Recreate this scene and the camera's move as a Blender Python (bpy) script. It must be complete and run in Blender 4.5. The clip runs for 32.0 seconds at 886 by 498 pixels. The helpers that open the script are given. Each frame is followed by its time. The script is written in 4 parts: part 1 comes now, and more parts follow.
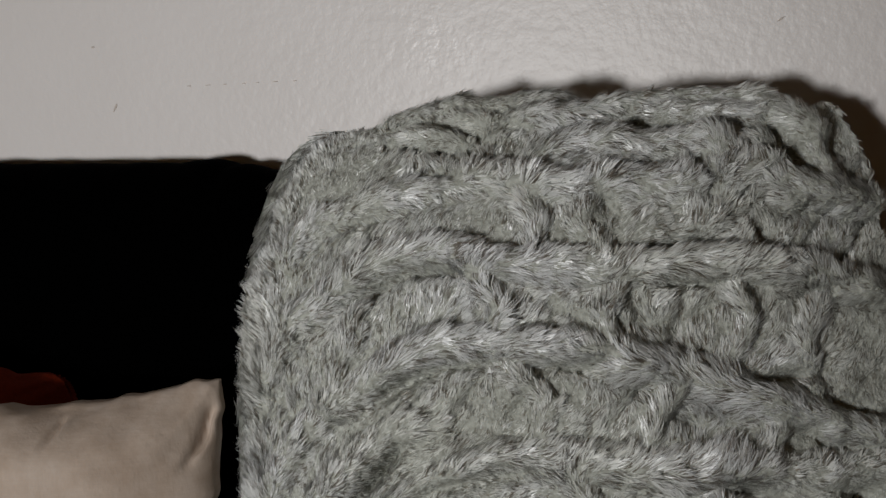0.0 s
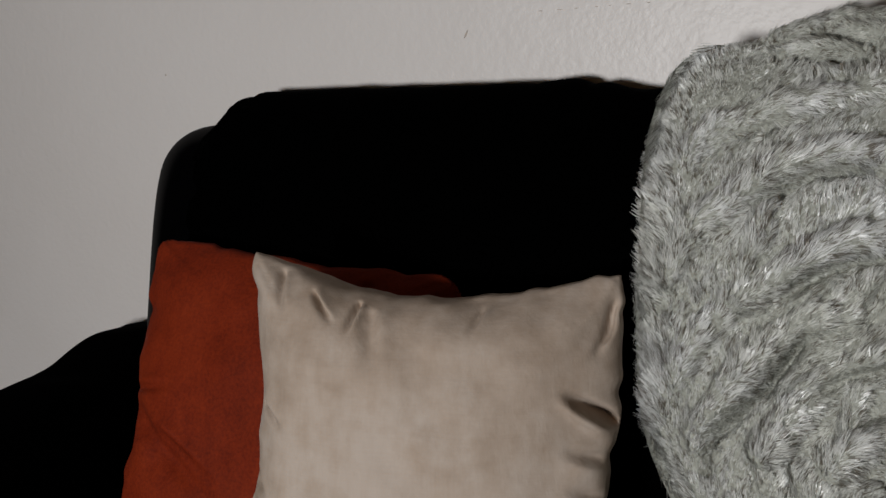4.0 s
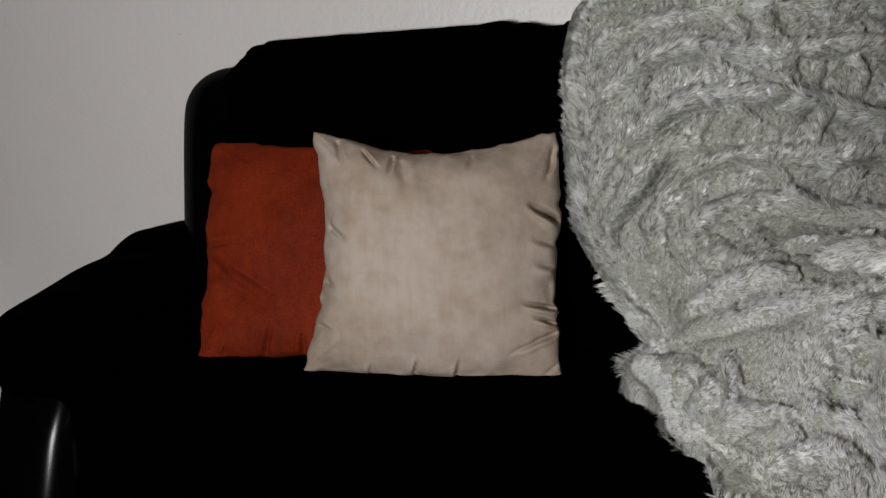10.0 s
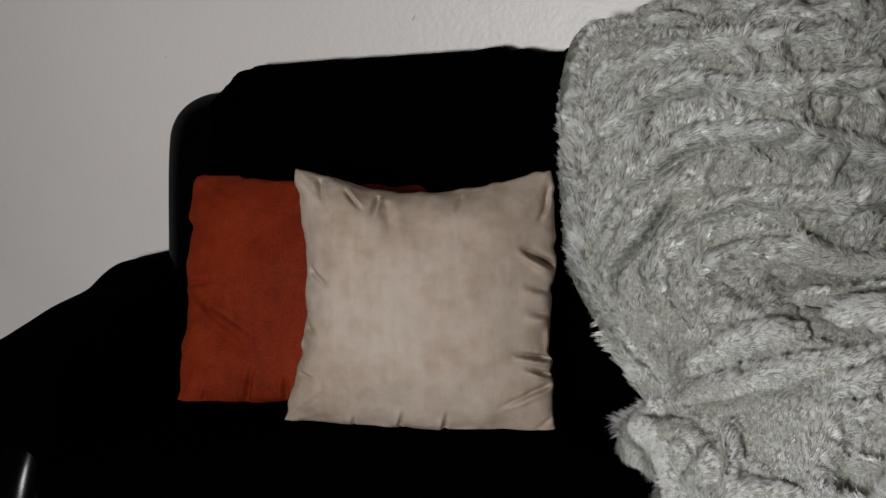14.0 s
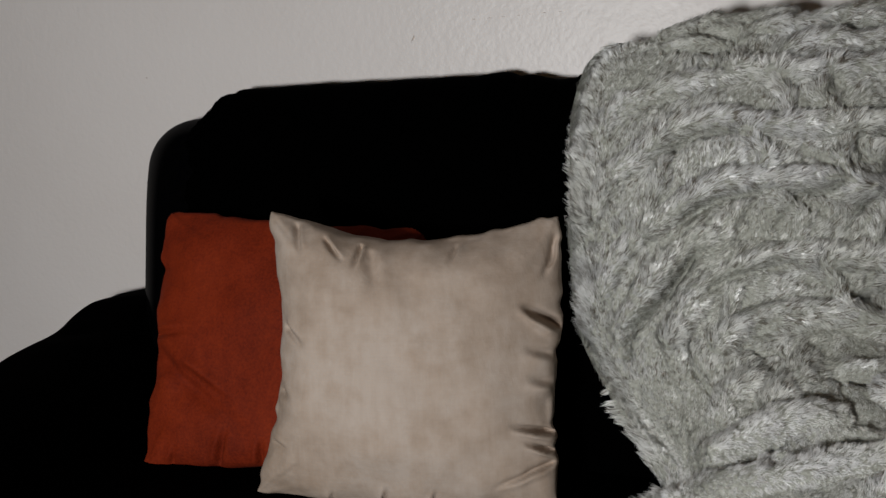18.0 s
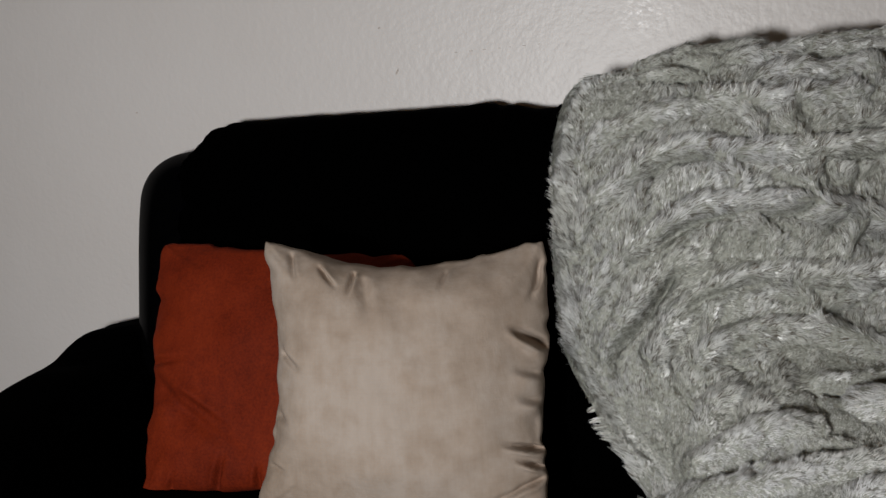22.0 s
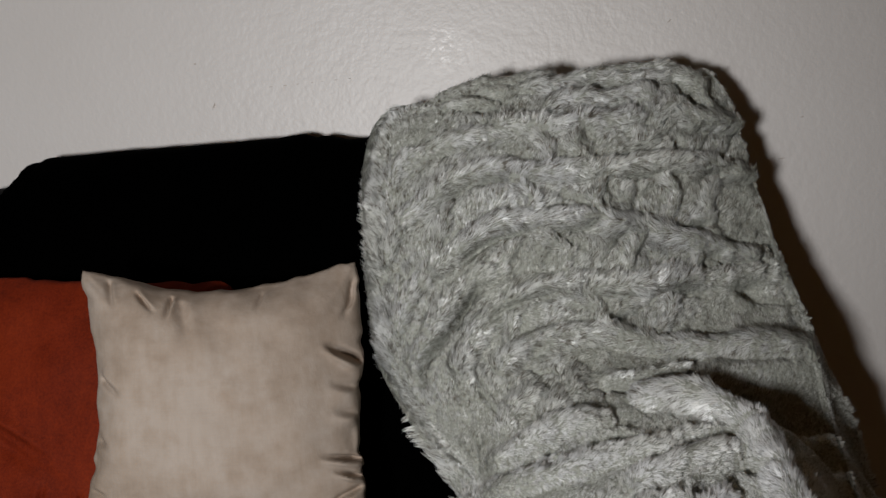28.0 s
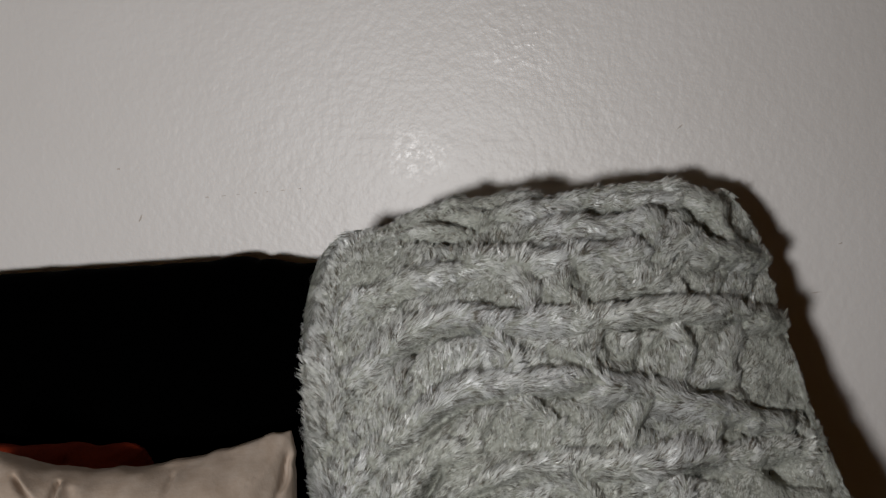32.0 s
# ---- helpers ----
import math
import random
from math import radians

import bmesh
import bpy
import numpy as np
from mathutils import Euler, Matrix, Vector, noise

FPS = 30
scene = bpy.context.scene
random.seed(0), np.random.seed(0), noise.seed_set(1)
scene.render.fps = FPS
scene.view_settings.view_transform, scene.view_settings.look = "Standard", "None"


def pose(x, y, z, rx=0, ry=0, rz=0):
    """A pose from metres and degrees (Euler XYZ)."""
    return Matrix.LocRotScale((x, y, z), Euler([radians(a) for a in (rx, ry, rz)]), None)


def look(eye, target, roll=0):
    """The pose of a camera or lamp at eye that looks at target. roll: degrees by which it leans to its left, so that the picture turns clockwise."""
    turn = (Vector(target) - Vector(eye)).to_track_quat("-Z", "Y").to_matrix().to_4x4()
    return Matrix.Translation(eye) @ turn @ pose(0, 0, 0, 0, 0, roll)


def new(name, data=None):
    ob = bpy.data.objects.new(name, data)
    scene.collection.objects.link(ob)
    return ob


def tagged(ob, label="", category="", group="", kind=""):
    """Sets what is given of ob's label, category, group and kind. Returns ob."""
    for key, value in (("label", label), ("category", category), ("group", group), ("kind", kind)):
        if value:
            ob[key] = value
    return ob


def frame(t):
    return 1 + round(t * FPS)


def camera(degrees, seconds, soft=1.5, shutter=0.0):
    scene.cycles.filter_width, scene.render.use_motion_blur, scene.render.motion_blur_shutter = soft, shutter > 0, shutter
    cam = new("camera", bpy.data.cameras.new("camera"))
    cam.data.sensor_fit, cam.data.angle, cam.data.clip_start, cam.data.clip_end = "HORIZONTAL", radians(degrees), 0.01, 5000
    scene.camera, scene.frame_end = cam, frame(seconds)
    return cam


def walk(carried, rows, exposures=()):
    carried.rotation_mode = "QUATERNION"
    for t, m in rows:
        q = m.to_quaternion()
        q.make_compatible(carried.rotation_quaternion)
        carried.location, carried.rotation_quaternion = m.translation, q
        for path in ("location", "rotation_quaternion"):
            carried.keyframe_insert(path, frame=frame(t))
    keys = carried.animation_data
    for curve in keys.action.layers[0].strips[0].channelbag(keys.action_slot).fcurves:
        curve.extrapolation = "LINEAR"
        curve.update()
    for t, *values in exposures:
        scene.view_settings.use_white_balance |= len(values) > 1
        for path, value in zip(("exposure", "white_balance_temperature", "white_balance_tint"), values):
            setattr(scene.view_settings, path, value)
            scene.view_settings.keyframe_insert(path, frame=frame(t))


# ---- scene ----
cam = camera(45.2, 32.0, soft=1.45)
ROWS = [
    (0, 0.332, 0.221, 1.099, -0.277, 2.1, 0.784, -0.2),
    (0.5, 0.299, 0.219, 1.1, -0.306, 2.092, 0.745, -1),
    (1, 0.297, 0.212, 1.091, -0.379, 2.059, 0.73, -2),
    (1.5, 0.258, 0.191, 1.087, -0.454, 2.023, 0.716, -2.1),
    (2, 0.236, 0.169, 1.089, -0.531, 1.976, 0.707, -2.4),
    (2.5, 0.201, 0.156, 1.091, -0.601, 1.946, 0.7, -2.2),
    (3, 0.177, 0.138, 1.08, -0.66, 1.916, 0.709, -2),
    (3.5, 0.151, 0.104, 1.086, -0.703, 1.87, 0.695, -2.5),
    (4, 0.143, 0.058, 1.064, -0.733, 1.812, 0.671, -1.4),
    (4.5, 0.154, 0.018, 1.082, -0.701, 1.771, 0.638, -2.4),
    (6.5, 0.193, -0.148, 1.082, -0.6, 1.65, 0.713, -3.4),
    (7, 0.192, -0.215, 1.073, -0.611, 1.578, 0.7, -2.8),
    (7.5, 0.219, -0.29, 1.061, -0.636, 1.483, 0.707, -4),
    (8, 0.222, -0.35, 1.062, -0.624, 1.431, 0.724, -1.7),
    (8.5, 0.181, -0.442, 1.033, -0.578, 1.379, 0.705, -0.9),
    (9, 0.128, -0.549, 1.007, -0.484, 1.317, 0.631, -2.1),
    (9.5, 0.118, -0.602, 0.98, -0.479, 1.27, 0.606, -2.3),
    (10, 0.122, -0.635, 0.965, -0.413, 1.256, 0.593, -2.4),
    (10.5, 0.13, -0.646, 0.938, -0.363, 1.248, 0.525, -2.4),
    (11, 0.139, -0.651, 0.921, -0.299, 1.248, 0.47, -3.2),
    (11.5, 0.16, -0.654, 0.918, -0.223, 1.254, 0.457, -3.8),
    (12, 0.166, -0.664, 0.922, -0.211, 1.24, 0.441, -4.1),
    (12.5, 0.178, -0.642, 0.935, -0.259, 1.258, 0.489, -4.7),
    (13, 0.165, -0.612, 0.971, -0.311, 1.288, 0.565, -3.8),
    (13.5, 0.166, -0.564, 0.998, -0.34, 1.329, 0.597, -2.4),
    (14, 0.148, -0.514, 1.024, -0.43, 1.361, 0.639, -2.4),
    (14.5, 0.135, -0.488, 1.027, -0.487, 1.378, 0.667, -1.7),
    (15, 0.145, -0.461, 1.035, -0.456, 1.415, 0.687, -1.8),
    (15.5, 0.152, -0.44, 1.043, -0.396, 1.454, 0.708, -2.1),
    (17.5, 0.148, -0.34, 1.059, -0.457, 1.532, 0.699, -2.5),
    (18, 0.148, -0.308, 1.06, -0.493, 1.547, 0.676, -2.2),
    (18.5, 0.16, -0.291, 1.076, -0.531, 1.544, 0.684, -2.5),
    (19, 0.171, -0.267, 1.066, -0.587, 1.553, 0.729, -3.5),
    (19.5, 0.194, -0.255, 1.092, -0.589, 1.553, 0.747, -3.8),
    (20, 0.163, -0.252, 1.083, -0.587, 1.572, 0.753, -3.3),
    (20.5, 0.154, -0.25, 1.069, -0.594, 1.579, 0.759, -3.1),
    (21, 0.186, -0.241, 1.084, -0.583, 1.577, 0.762, -3.8),
    (21.5, 0.17, -0.3, 1.055, -0.51, 1.55, 0.717, -1.6),
    (22, 0.145, -0.366, 1.074, -0.45, 1.512, 0.732, -3),
    (22.5, 0.12, -0.427, 1.046, -0.491, 1.453, 0.742, -2.9),
    (23, 0.103, -0.47, 1.041, -0.437, 1.429, 0.719, -2.4),
    (23.5, 0.135, -0.513, 1.015, -0.355, 1.4, 0.698, -2.6),
    (24, 0.111, -0.568, 1.015, -0.301, 1.358, 0.67, -2.5),
    (24.5, 0.096, -0.603, 0.985, -0.248, 1.334, 0.624, -2),
    (25, 0.145, -0.661, 0.971, -0.188, 1.268, 0.562, -2.9),
    (25.5, 0.163, -0.644, 0.98, -0.172, 1.289, 0.594, -3.3),
    (26, 0.181, -0.602, 1.005, -0.131, 1.344, 0.66, -3.9),
    (26.5, 0.191, -0.562, 1.028, -0.11, 1.393, 0.735, -3.3),
    (28.5, 0.222, -0.405, 1.077, -0.09, 1.553, 0.813, -3.6),
    (29, 0.255, -0.369, 1.111, -0.095, 1.588, 0.89, -4.7),
    (29.5, 0.282, -0.328, 1.114, -0.076, 1.63, 0.918, -3.9),
    (30, 0.296, -0.295, 1.115, -0.121, 1.65, 0.909, -3.2),
    (30.5, 0.294, -0.273, 1.128, -0.151, 1.666, 0.918, -1.9),
    (31, 0.289, -0.249, 1.131, -0.19, 1.682, 0.919, -1.2),
    (31.5, 0.259, -0.174, 1.161, -0.097, 1.776, 0.899, -2),
    (32, 0.224, -0.122, 1.163, -0.093, 1.841, 0.952, -3.1),
]
walk(cam, [(t, look((x, y, z), (tx, ty, tz), roll)) for t, x, y, z, tx, ty, tz, roll in ROWS])

# ---------------------------------------------------------------- world and lights
world = bpy.data.worlds.new("world")
scene.world = world
world.use_nodes = True
world.node_tree.nodes["Background"].inputs[0].default_value = (1.0, 0.8, 0.6, 1)
world.node_tree.nodes["Background"].inputs[1].default_value = 0.0


def lamp(name, kind, at, target, energy, colour, size):
    data = bpy.data.lights.new(name, kind)
    data.energy, data.color = energy, colour
    if kind == "AREA":
        data.shape, data.size = "DISK", size
    else:
        data.shadow_soft_size = size
    if kind == "SPOT":
        data.spot_size, data.spot_blend = radians(98), 1.0
    ob = new(name, data)
    ob.matrix_world = look(at, target)
    return ob


# a white lamp beside the camera's way, and an added unseen warm fill
lamp("white_lamp", "SPOT", (-0.36, -0.95, 0.92), (-0.54, 1.37, 0.94), 120.0, (1.0, 1.0, 1.0), 0.125)
# overhead fill, added to give the shadows their warm brown
lamp("warm_fill", "AREA", (0.4, -1.6, 2.5), (0.4, -1.6, 0), 3.2, (1.0, 0.52, 0.16), 0.4)

# ---------------------------------------------------------------- helpers


def part(name, bm, material, parent=None, label=""):
    """Link a bmesh as one mesh object, under a parent if there is one."""
    me = bpy.data.meshes.new(name)
    bm.to_mesh(me)
    bm.free()
    return link_mesh(name, me, material, parent, label)


def link_mesh(name, me, material, parent=None, label=""):
    me.materials.append(material)
    ob = new(name, me)
    if parent is not None:
        ob.parent = parent
    if label:
        ob["label"] = label
    return ob


def smooth(ob):
    ob.data.polygons.foreach_set("use_smooth", [True] * len(ob.data.polygons))
    return ob


def grid_mesh(name, P, material, parent=None, label="", closed_u=False):
    """A smooth sheet through an array of places, rows by columns."""
    nv, nu = P.shape[:2]
    i = np.arange(nv * nu).reshape(nv, nu)
    if closed_u:
        i = np.concatenate([i, i[:, :1]], 1)
    F = np.stack([i[:-1, :-1], i[:-1, 1:], i[1:, 1:], i[1:, :-1]], -1).reshape(-1, 4)
    me = bpy.data.meshes.new(name)
    me.from_pydata(P.reshape(-1, 3).tolist(), [], F.tolist())
    me.update()
    return smooth(link_mesh(name, me, material, parent, label))


def box(bm, lo, hi, bevel=0.0, segments=2):
    m = Matrix.LocRotScale([(a + b) / 2 for a, b in zip(lo, hi)], None, [b - a for a, b in zip(lo, hi)])
    made = bmesh.ops.create_cube(bm, size=1, matrix=m)["verts"]
    if bevel:
        edges = list({e for v in made for e in v.link_edges})
        bmesh.ops.bevel(bm, geom=edges, offset=bevel, segments=segments, profile=0.6, affect="EDGES")
    return bm


def empty(name, at=(0, 0, 0)):
    ob = new(name)
    ob.location = at
    return ob


def value_noise(P, scale, seed=0, octaves=1):
    """Smooth noise between -1 and 1 at an array of 3D places."""
    out, amp, total = 0.0, 1.0, 0.0
    for o in range(octaves):
        Q = np.asarray(P) * scale * 2**o + 17.3 * (seed + o) + 100
        I = np.floor(Q).astype(np.int64)
        f = Q - I
        f = f * f * (3 - 2 * f)
        acc = 0.0
        for dx in (0, 1):
            for dy in (0, 1):
                for dz in (0, 1):
                    h = (I[..., 0] + dx) * 374761393 + (I[..., 1] + dy) * 668265263 + (I[..., 2] + dz) * 2147483647 + seed * 974711
                    h = (h ^ (h >> 13)) * 1274126177
                    h = ((h ^ (h >> 16)) & 0xFFFF) / 32767.5 - 1
                    w = (f[..., 0] if dx else 1 - f[..., 0]) * (f[..., 1] if dy else 1 - f[..., 1]) * (f[..., 2] if dz else 1 - f[..., 2])
                    acc = acc + h * w
        out, total, amp = out + amp * acc, total + amp, amp * 0.5
    return out / total


def smoothstep(a, b, x):
    t = np.clip((x - a) / (b - a), 0, 1)
    return t * t * (3 - 2 * t)


def spline(K, n):
    """n points along a smooth curve through the rows of K."""
    K = np.asarray(K, float)
    pad = np.concatenate([2 * K[:1] - K[1:2], K, 2 * K[-1:] - K[-2:-1]])
    t = np.linspace(0, len(K) - 1 - 1e-9, n)
    i = t.astype(int)
    u = (t - i)[:, None]
    a, b, c, d = pad[i], pad[i + 1], pad[i + 2], pad[i + 3]
    return 0.5 * (2 * b + (c - a) * u + (2 * a - 5 * b + 4 * c - d) * u**2 + (3 * b - a - 3 * c + d) * u**3)


def normals_of(P):
    du, dv = np.gradient(P, axis=1), np.gradient(P, axis=0)
    N = np.cross(du, dv)
    return N / np.maximum(np.linalg.norm(N, axis=-1, keepdims=True), 1e-9)


WALL_Y = 1.372

# ---------------------------------------------------------------- materials


class Mat:
    """A small builder for node materials."""

    def __init__(self, name, colour=(0.5, 0.5, 0.5), rough=0.6, **more):
        self.m = bpy.data.materials.new(name)
        self.m.use_nodes = True
        self.t = self.m.node_tree
        self.b = self.t.nodes["Principled BSDF"]
        self.b.inputs["Base Color"].default_value = (*colour, 1)
        self.b.inputs["Roughness"].default_value = rough
        for k, v in more.items():
            self.b.inputs[k.replace("_", " ")].default_value = v

    def node(self, kind, **props):
        n = self.t.nodes.new(kind)
        for k, v in props.items():
            if k in n.inputs:
                n.inputs[k].default_value = v
        return n

    def link(self, a, b):
        self.t.links.new(a, b)

    def coords(self, scale=(1, 1, 1)):
        tc, mp = self.node("ShaderNodeTexCoord"), self.node("ShaderNodeMapping")
        mp.inputs["Scale"].default_value = scale
        self.link(tc.outputs["Object"], mp.inputs["Vector"])
        return mp.outputs["Vector"]

    def noise(self, scale, detail=4, stretch=(1, 1, 1), rough=0.55):
        n = self.node("ShaderNodeTexNoise")
        n.inputs["Scale"].default_value, n.inputs["Detail"].default_value, n.inputs["Roughness"].default_value = scale, detail, rough
        self.link(self.coords(stretch), n.inputs["Vector"])
        return n.outputs["Fac"]

    def ramp(self, fac, stops):
        r = self.node("ShaderNodeValToRGB")
        e = r.color_ramp.elements
        while len(e) < len(stops):
            e.new(0.5)
        for el, (p, c) in zip(e, stops):
            el.position, el.color = p, (*c, 1)
        self.link(fac, r.inputs["Fac"])
        return r.outputs["Color"]

    def mix(self, fac, a, b, mode="MIX"):
        n = self.t.nodes.new("ShaderNodeMix")
        n.data_type, n.blend_type = "RGBA", mode
        for s, v in ((n.inputs[0], fac), (n.inputs[6], a), (n.inputs[7], b)):
            if isinstance(v, (int, float, tuple)):
                s.default_value = v
            else:
                self.link(v, s)
        return n.outputs[2]

    def math(self, op, a, b=0.0):
        n = self.t.nodes.new("ShaderNodeMath")
        n.operation = op
        for s, v in ((n.inputs[0], a), (n.inputs[1], b)):
            if isinstance(v, (int, float)):
                s.default_value = v
            else:
                self.link(v, s)
        return n.outputs[0]

    def colour(self, socket):
        self.link(socket, self.b.inputs["Base Color"])

    def bump(self, height, strength=0.3, distance=0.002):
        n = self.node("ShaderNodeBump")
        n.inputs["Strength"].default_value, n.inputs["Distance"].default_value = strength, distance
        self.link(height, n.inputs["Height"])
        self.link(n.outputs["Normal"], self.b.inputs["Normal"])


def wall_paint():
    m = Mat("wall_paint", rough=0.42)
    a = m.noise(2.2, 3)
    base = m.ramp(a, [(0.3, (0.68, 0.64, 0.612)), (0.7, (0.72, 0.683, 0.66))])
    m.colour(base)
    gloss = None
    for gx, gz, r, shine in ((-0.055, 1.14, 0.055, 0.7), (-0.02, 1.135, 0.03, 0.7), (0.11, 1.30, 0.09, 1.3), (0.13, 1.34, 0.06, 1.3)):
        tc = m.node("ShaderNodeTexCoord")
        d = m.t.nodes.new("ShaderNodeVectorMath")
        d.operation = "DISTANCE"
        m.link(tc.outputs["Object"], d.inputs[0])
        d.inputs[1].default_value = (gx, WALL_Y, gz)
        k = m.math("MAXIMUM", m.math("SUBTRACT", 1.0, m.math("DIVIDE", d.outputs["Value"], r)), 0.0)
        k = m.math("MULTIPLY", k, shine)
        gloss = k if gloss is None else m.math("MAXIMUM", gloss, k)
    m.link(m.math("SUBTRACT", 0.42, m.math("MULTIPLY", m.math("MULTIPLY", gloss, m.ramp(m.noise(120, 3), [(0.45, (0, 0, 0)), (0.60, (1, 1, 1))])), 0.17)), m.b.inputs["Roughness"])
    h = m.math("ADD", m.noise(95, 3), m.math("MULTIPLY", m.noise(28, 2), 0.9))
    m.bump(h, 0.30, 0.003)
    return m.m


def plain(name, c1, c2, rough, scale=30.0, stretch=(1, 1, 1), bump=0.2, dist=0.001, **more):
    m = Mat(name, rough=rough, **more)
    f = m.noise(scale, 5, stretch)
    m.colour(m.ramp(f, [(0.3, c1), (0.7, c2)]))
    m.bump(f, bump, dist)
    return m.m


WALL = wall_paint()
# unseen ceiling and far walls, coloured dark to cut light bouncing back
CEIL = plain("dim_unseen_ceiling", (0.24, 0.22, 0.19), (0.28, 0.26, 0.22), 0.8)
FAR_WALL = plain("dark_unseen_wall", (0.11, 0.07, 0.04), (0.16, 0.105, 0.06), 0.8, 12)
FLOOR = plain("floor_boards", (0.06, 0.03, 0.013), (0.11, 0.055, 0.026), 0.45, 9, (1, 8, 1))
LEATHER = plain("black_leather", (0.0006, 0.0006, 0.0007), (0.0012, 0.0012, 0.0015), 0.22, 160, bump=0.05, dist=0.0004, Specular_IOR_Level=0.0, Coat_Weight=0.11, Coat_Roughness=0.16)
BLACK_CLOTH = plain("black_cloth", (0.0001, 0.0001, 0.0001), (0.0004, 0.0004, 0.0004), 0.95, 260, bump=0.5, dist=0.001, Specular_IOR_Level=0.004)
SHINY_LEATHER = plain("worn_black_leather", (0.0006, 0.0006, 0.0007), (0.0012, 0.0012, 0.0015), 0.3, 120, bump=0.12, dist=0.0006, Specular_IOR_Level=0.0, Coat_Weight=0.34, Coat_Roughness=0.23)
WHITE_BOARD = plain("white_board", (0.76, 0.78, 0.84), (0.82, 0.84, 0.89), 0.5)
GREY_EDGE = plain("grey_edge", (0.58, 0.57, 0.58), (0.66, 0.65, 0.66), 0.6)


def cushion_cloth(name, dark, mid, light, weave, nap=0.0):
    m = Mat(name, rough=0.8)
    big = m.math("ADD", m.math("MULTIPLY", m.noise(7, 3), 0.6), m.math("MULTIPLY", m.noise(42, 5), 0.4))
    c = m.ramp(big, [(0.36, dark), (0.5, mid), (0.62, light)])
    th = m.math("ADD", m.noise(weave, 2, (1, 1, 0.06)), m.noise(weave, 2, (0.06, 0.06, 1)))
    c = m.mix(0.14, c, m.ramp(m.math("MULTIPLY", th, 0.5), [(0.3, dark), (0.7, light)]))
    slub = m.ramp(m.noise(70, 3, (1, 1, 0.05)), [(0.35, tuple(0.86 * v + 0.14 * d for v, d in zip(mid, dark))), (0.65, light)])
    c = m.mix(0.28, c, slub)
    if nap:
        c = m.mix(nap, c, m.ramp(m.noise(260, 4), [(0.34, tuple(0.8 * d for d in dark)), (0.5, mid), (0.64, light)]))
    m.colour(c)
    m.b.inputs["Specular IOR Level"].default_value = 0.15
    m.bump(m.math("ADD", m.math("MULTIPLY", th, 0.2), m.math("MULTIPLY", m.noise(22, 4), 2.2)), 0.4, 0.003)
    return m.m


CREAM = cushion_cloth("cream_cloth", (0.264, 0.196, 0.144), (0.366, 0.290, 0.231), (0.438, 0.369, 0.315), 420)
RUST = cushion_cloth("rust_cloth", (0.080, 0.0064, 0.0010), (0.148, 0.0135, 0.0021), (0.208, 0.0225, 0.0034), 300, nap=0.30)


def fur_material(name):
    """Fur with dull roots and pale tips; each strand has its own tone."""
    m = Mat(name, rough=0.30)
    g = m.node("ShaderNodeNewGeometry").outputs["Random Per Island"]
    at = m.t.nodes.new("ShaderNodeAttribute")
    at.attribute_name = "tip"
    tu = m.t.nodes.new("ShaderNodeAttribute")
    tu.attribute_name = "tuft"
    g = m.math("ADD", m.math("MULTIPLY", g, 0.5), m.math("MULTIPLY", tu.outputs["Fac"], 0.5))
    # dark ends of both ramps paint in shaded gaps, pale ends silky glints
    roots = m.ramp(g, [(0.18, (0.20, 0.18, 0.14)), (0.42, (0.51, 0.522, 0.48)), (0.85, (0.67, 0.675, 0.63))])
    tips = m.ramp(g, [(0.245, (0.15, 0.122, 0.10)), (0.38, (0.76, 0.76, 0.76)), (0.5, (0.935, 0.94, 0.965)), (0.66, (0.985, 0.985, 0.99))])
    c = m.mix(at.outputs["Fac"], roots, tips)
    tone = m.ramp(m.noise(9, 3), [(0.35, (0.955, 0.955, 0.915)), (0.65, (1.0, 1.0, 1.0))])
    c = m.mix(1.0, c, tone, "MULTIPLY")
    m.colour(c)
    m.b.inputs["Specular IOR Level"].default_value = 0.6
    # thin fibres let light through
    thin, both = m.t.nodes.new("ShaderNodeBsdfTranslucent"), m.t.nodes.new("ShaderNodeMixShader")
    m.link(c, thin.inputs["Color"])
    both.inputs["Fac"].default_value = 0.3
    m.link(m.b.outputs["BSDF"], both.inputs[1])
    m.link(thin.outputs["BSDF"], both.inputs[2])
    m.link(both.outputs["Shader"], m.t.nodes["Material Output"].inputs["Surface"])
    return m.m


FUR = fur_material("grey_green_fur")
FUR_BASE = plain("fur_backing", (0.23, 0.232, 0.195), (0.48, 0.49, 0.44), 0.9, 230, bump=0.8, dist=0.004)

# ---------------------------------------------------------------- room

def room_box(name, lo, hi, mat, label, category):
    bm = bmesh.new()
    box(bm, lo, hi)
    ob = part(name, bm, mat)
    return tagged(ob, label, category, kind="structure")


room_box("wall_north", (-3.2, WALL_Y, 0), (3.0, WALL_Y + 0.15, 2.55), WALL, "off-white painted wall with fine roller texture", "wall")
room_box("wall_west", (-3.35, -4.4, 0), (-3.2, WALL_Y + 0.15, 2.55), FAR_WALL, "plain unseen side wall, dark brown to hold back bounced light", "wall")
room_box("wall_east", (3.0, -4.4, 0), (3.15, WALL_Y + 0.15, 2.55), FAR_WALL, "plain unseen side wall, dark brown to hold back bounced light", "wall")
room_box("wall_south", (-3.35, -4.55, 0), (3.15, -4.4, 2.55), FAR_WALL, "plain unseen wall behind the camera, dark brown to hold back bounced light", "wall")
room_box("ceiling", (-3.35, -4.55, 2.55), (3.15, WALL_Y + 0.15, 2.7), CEIL, "plain unseen ceiling, dimmed to hold back bounced light", "ceiling")
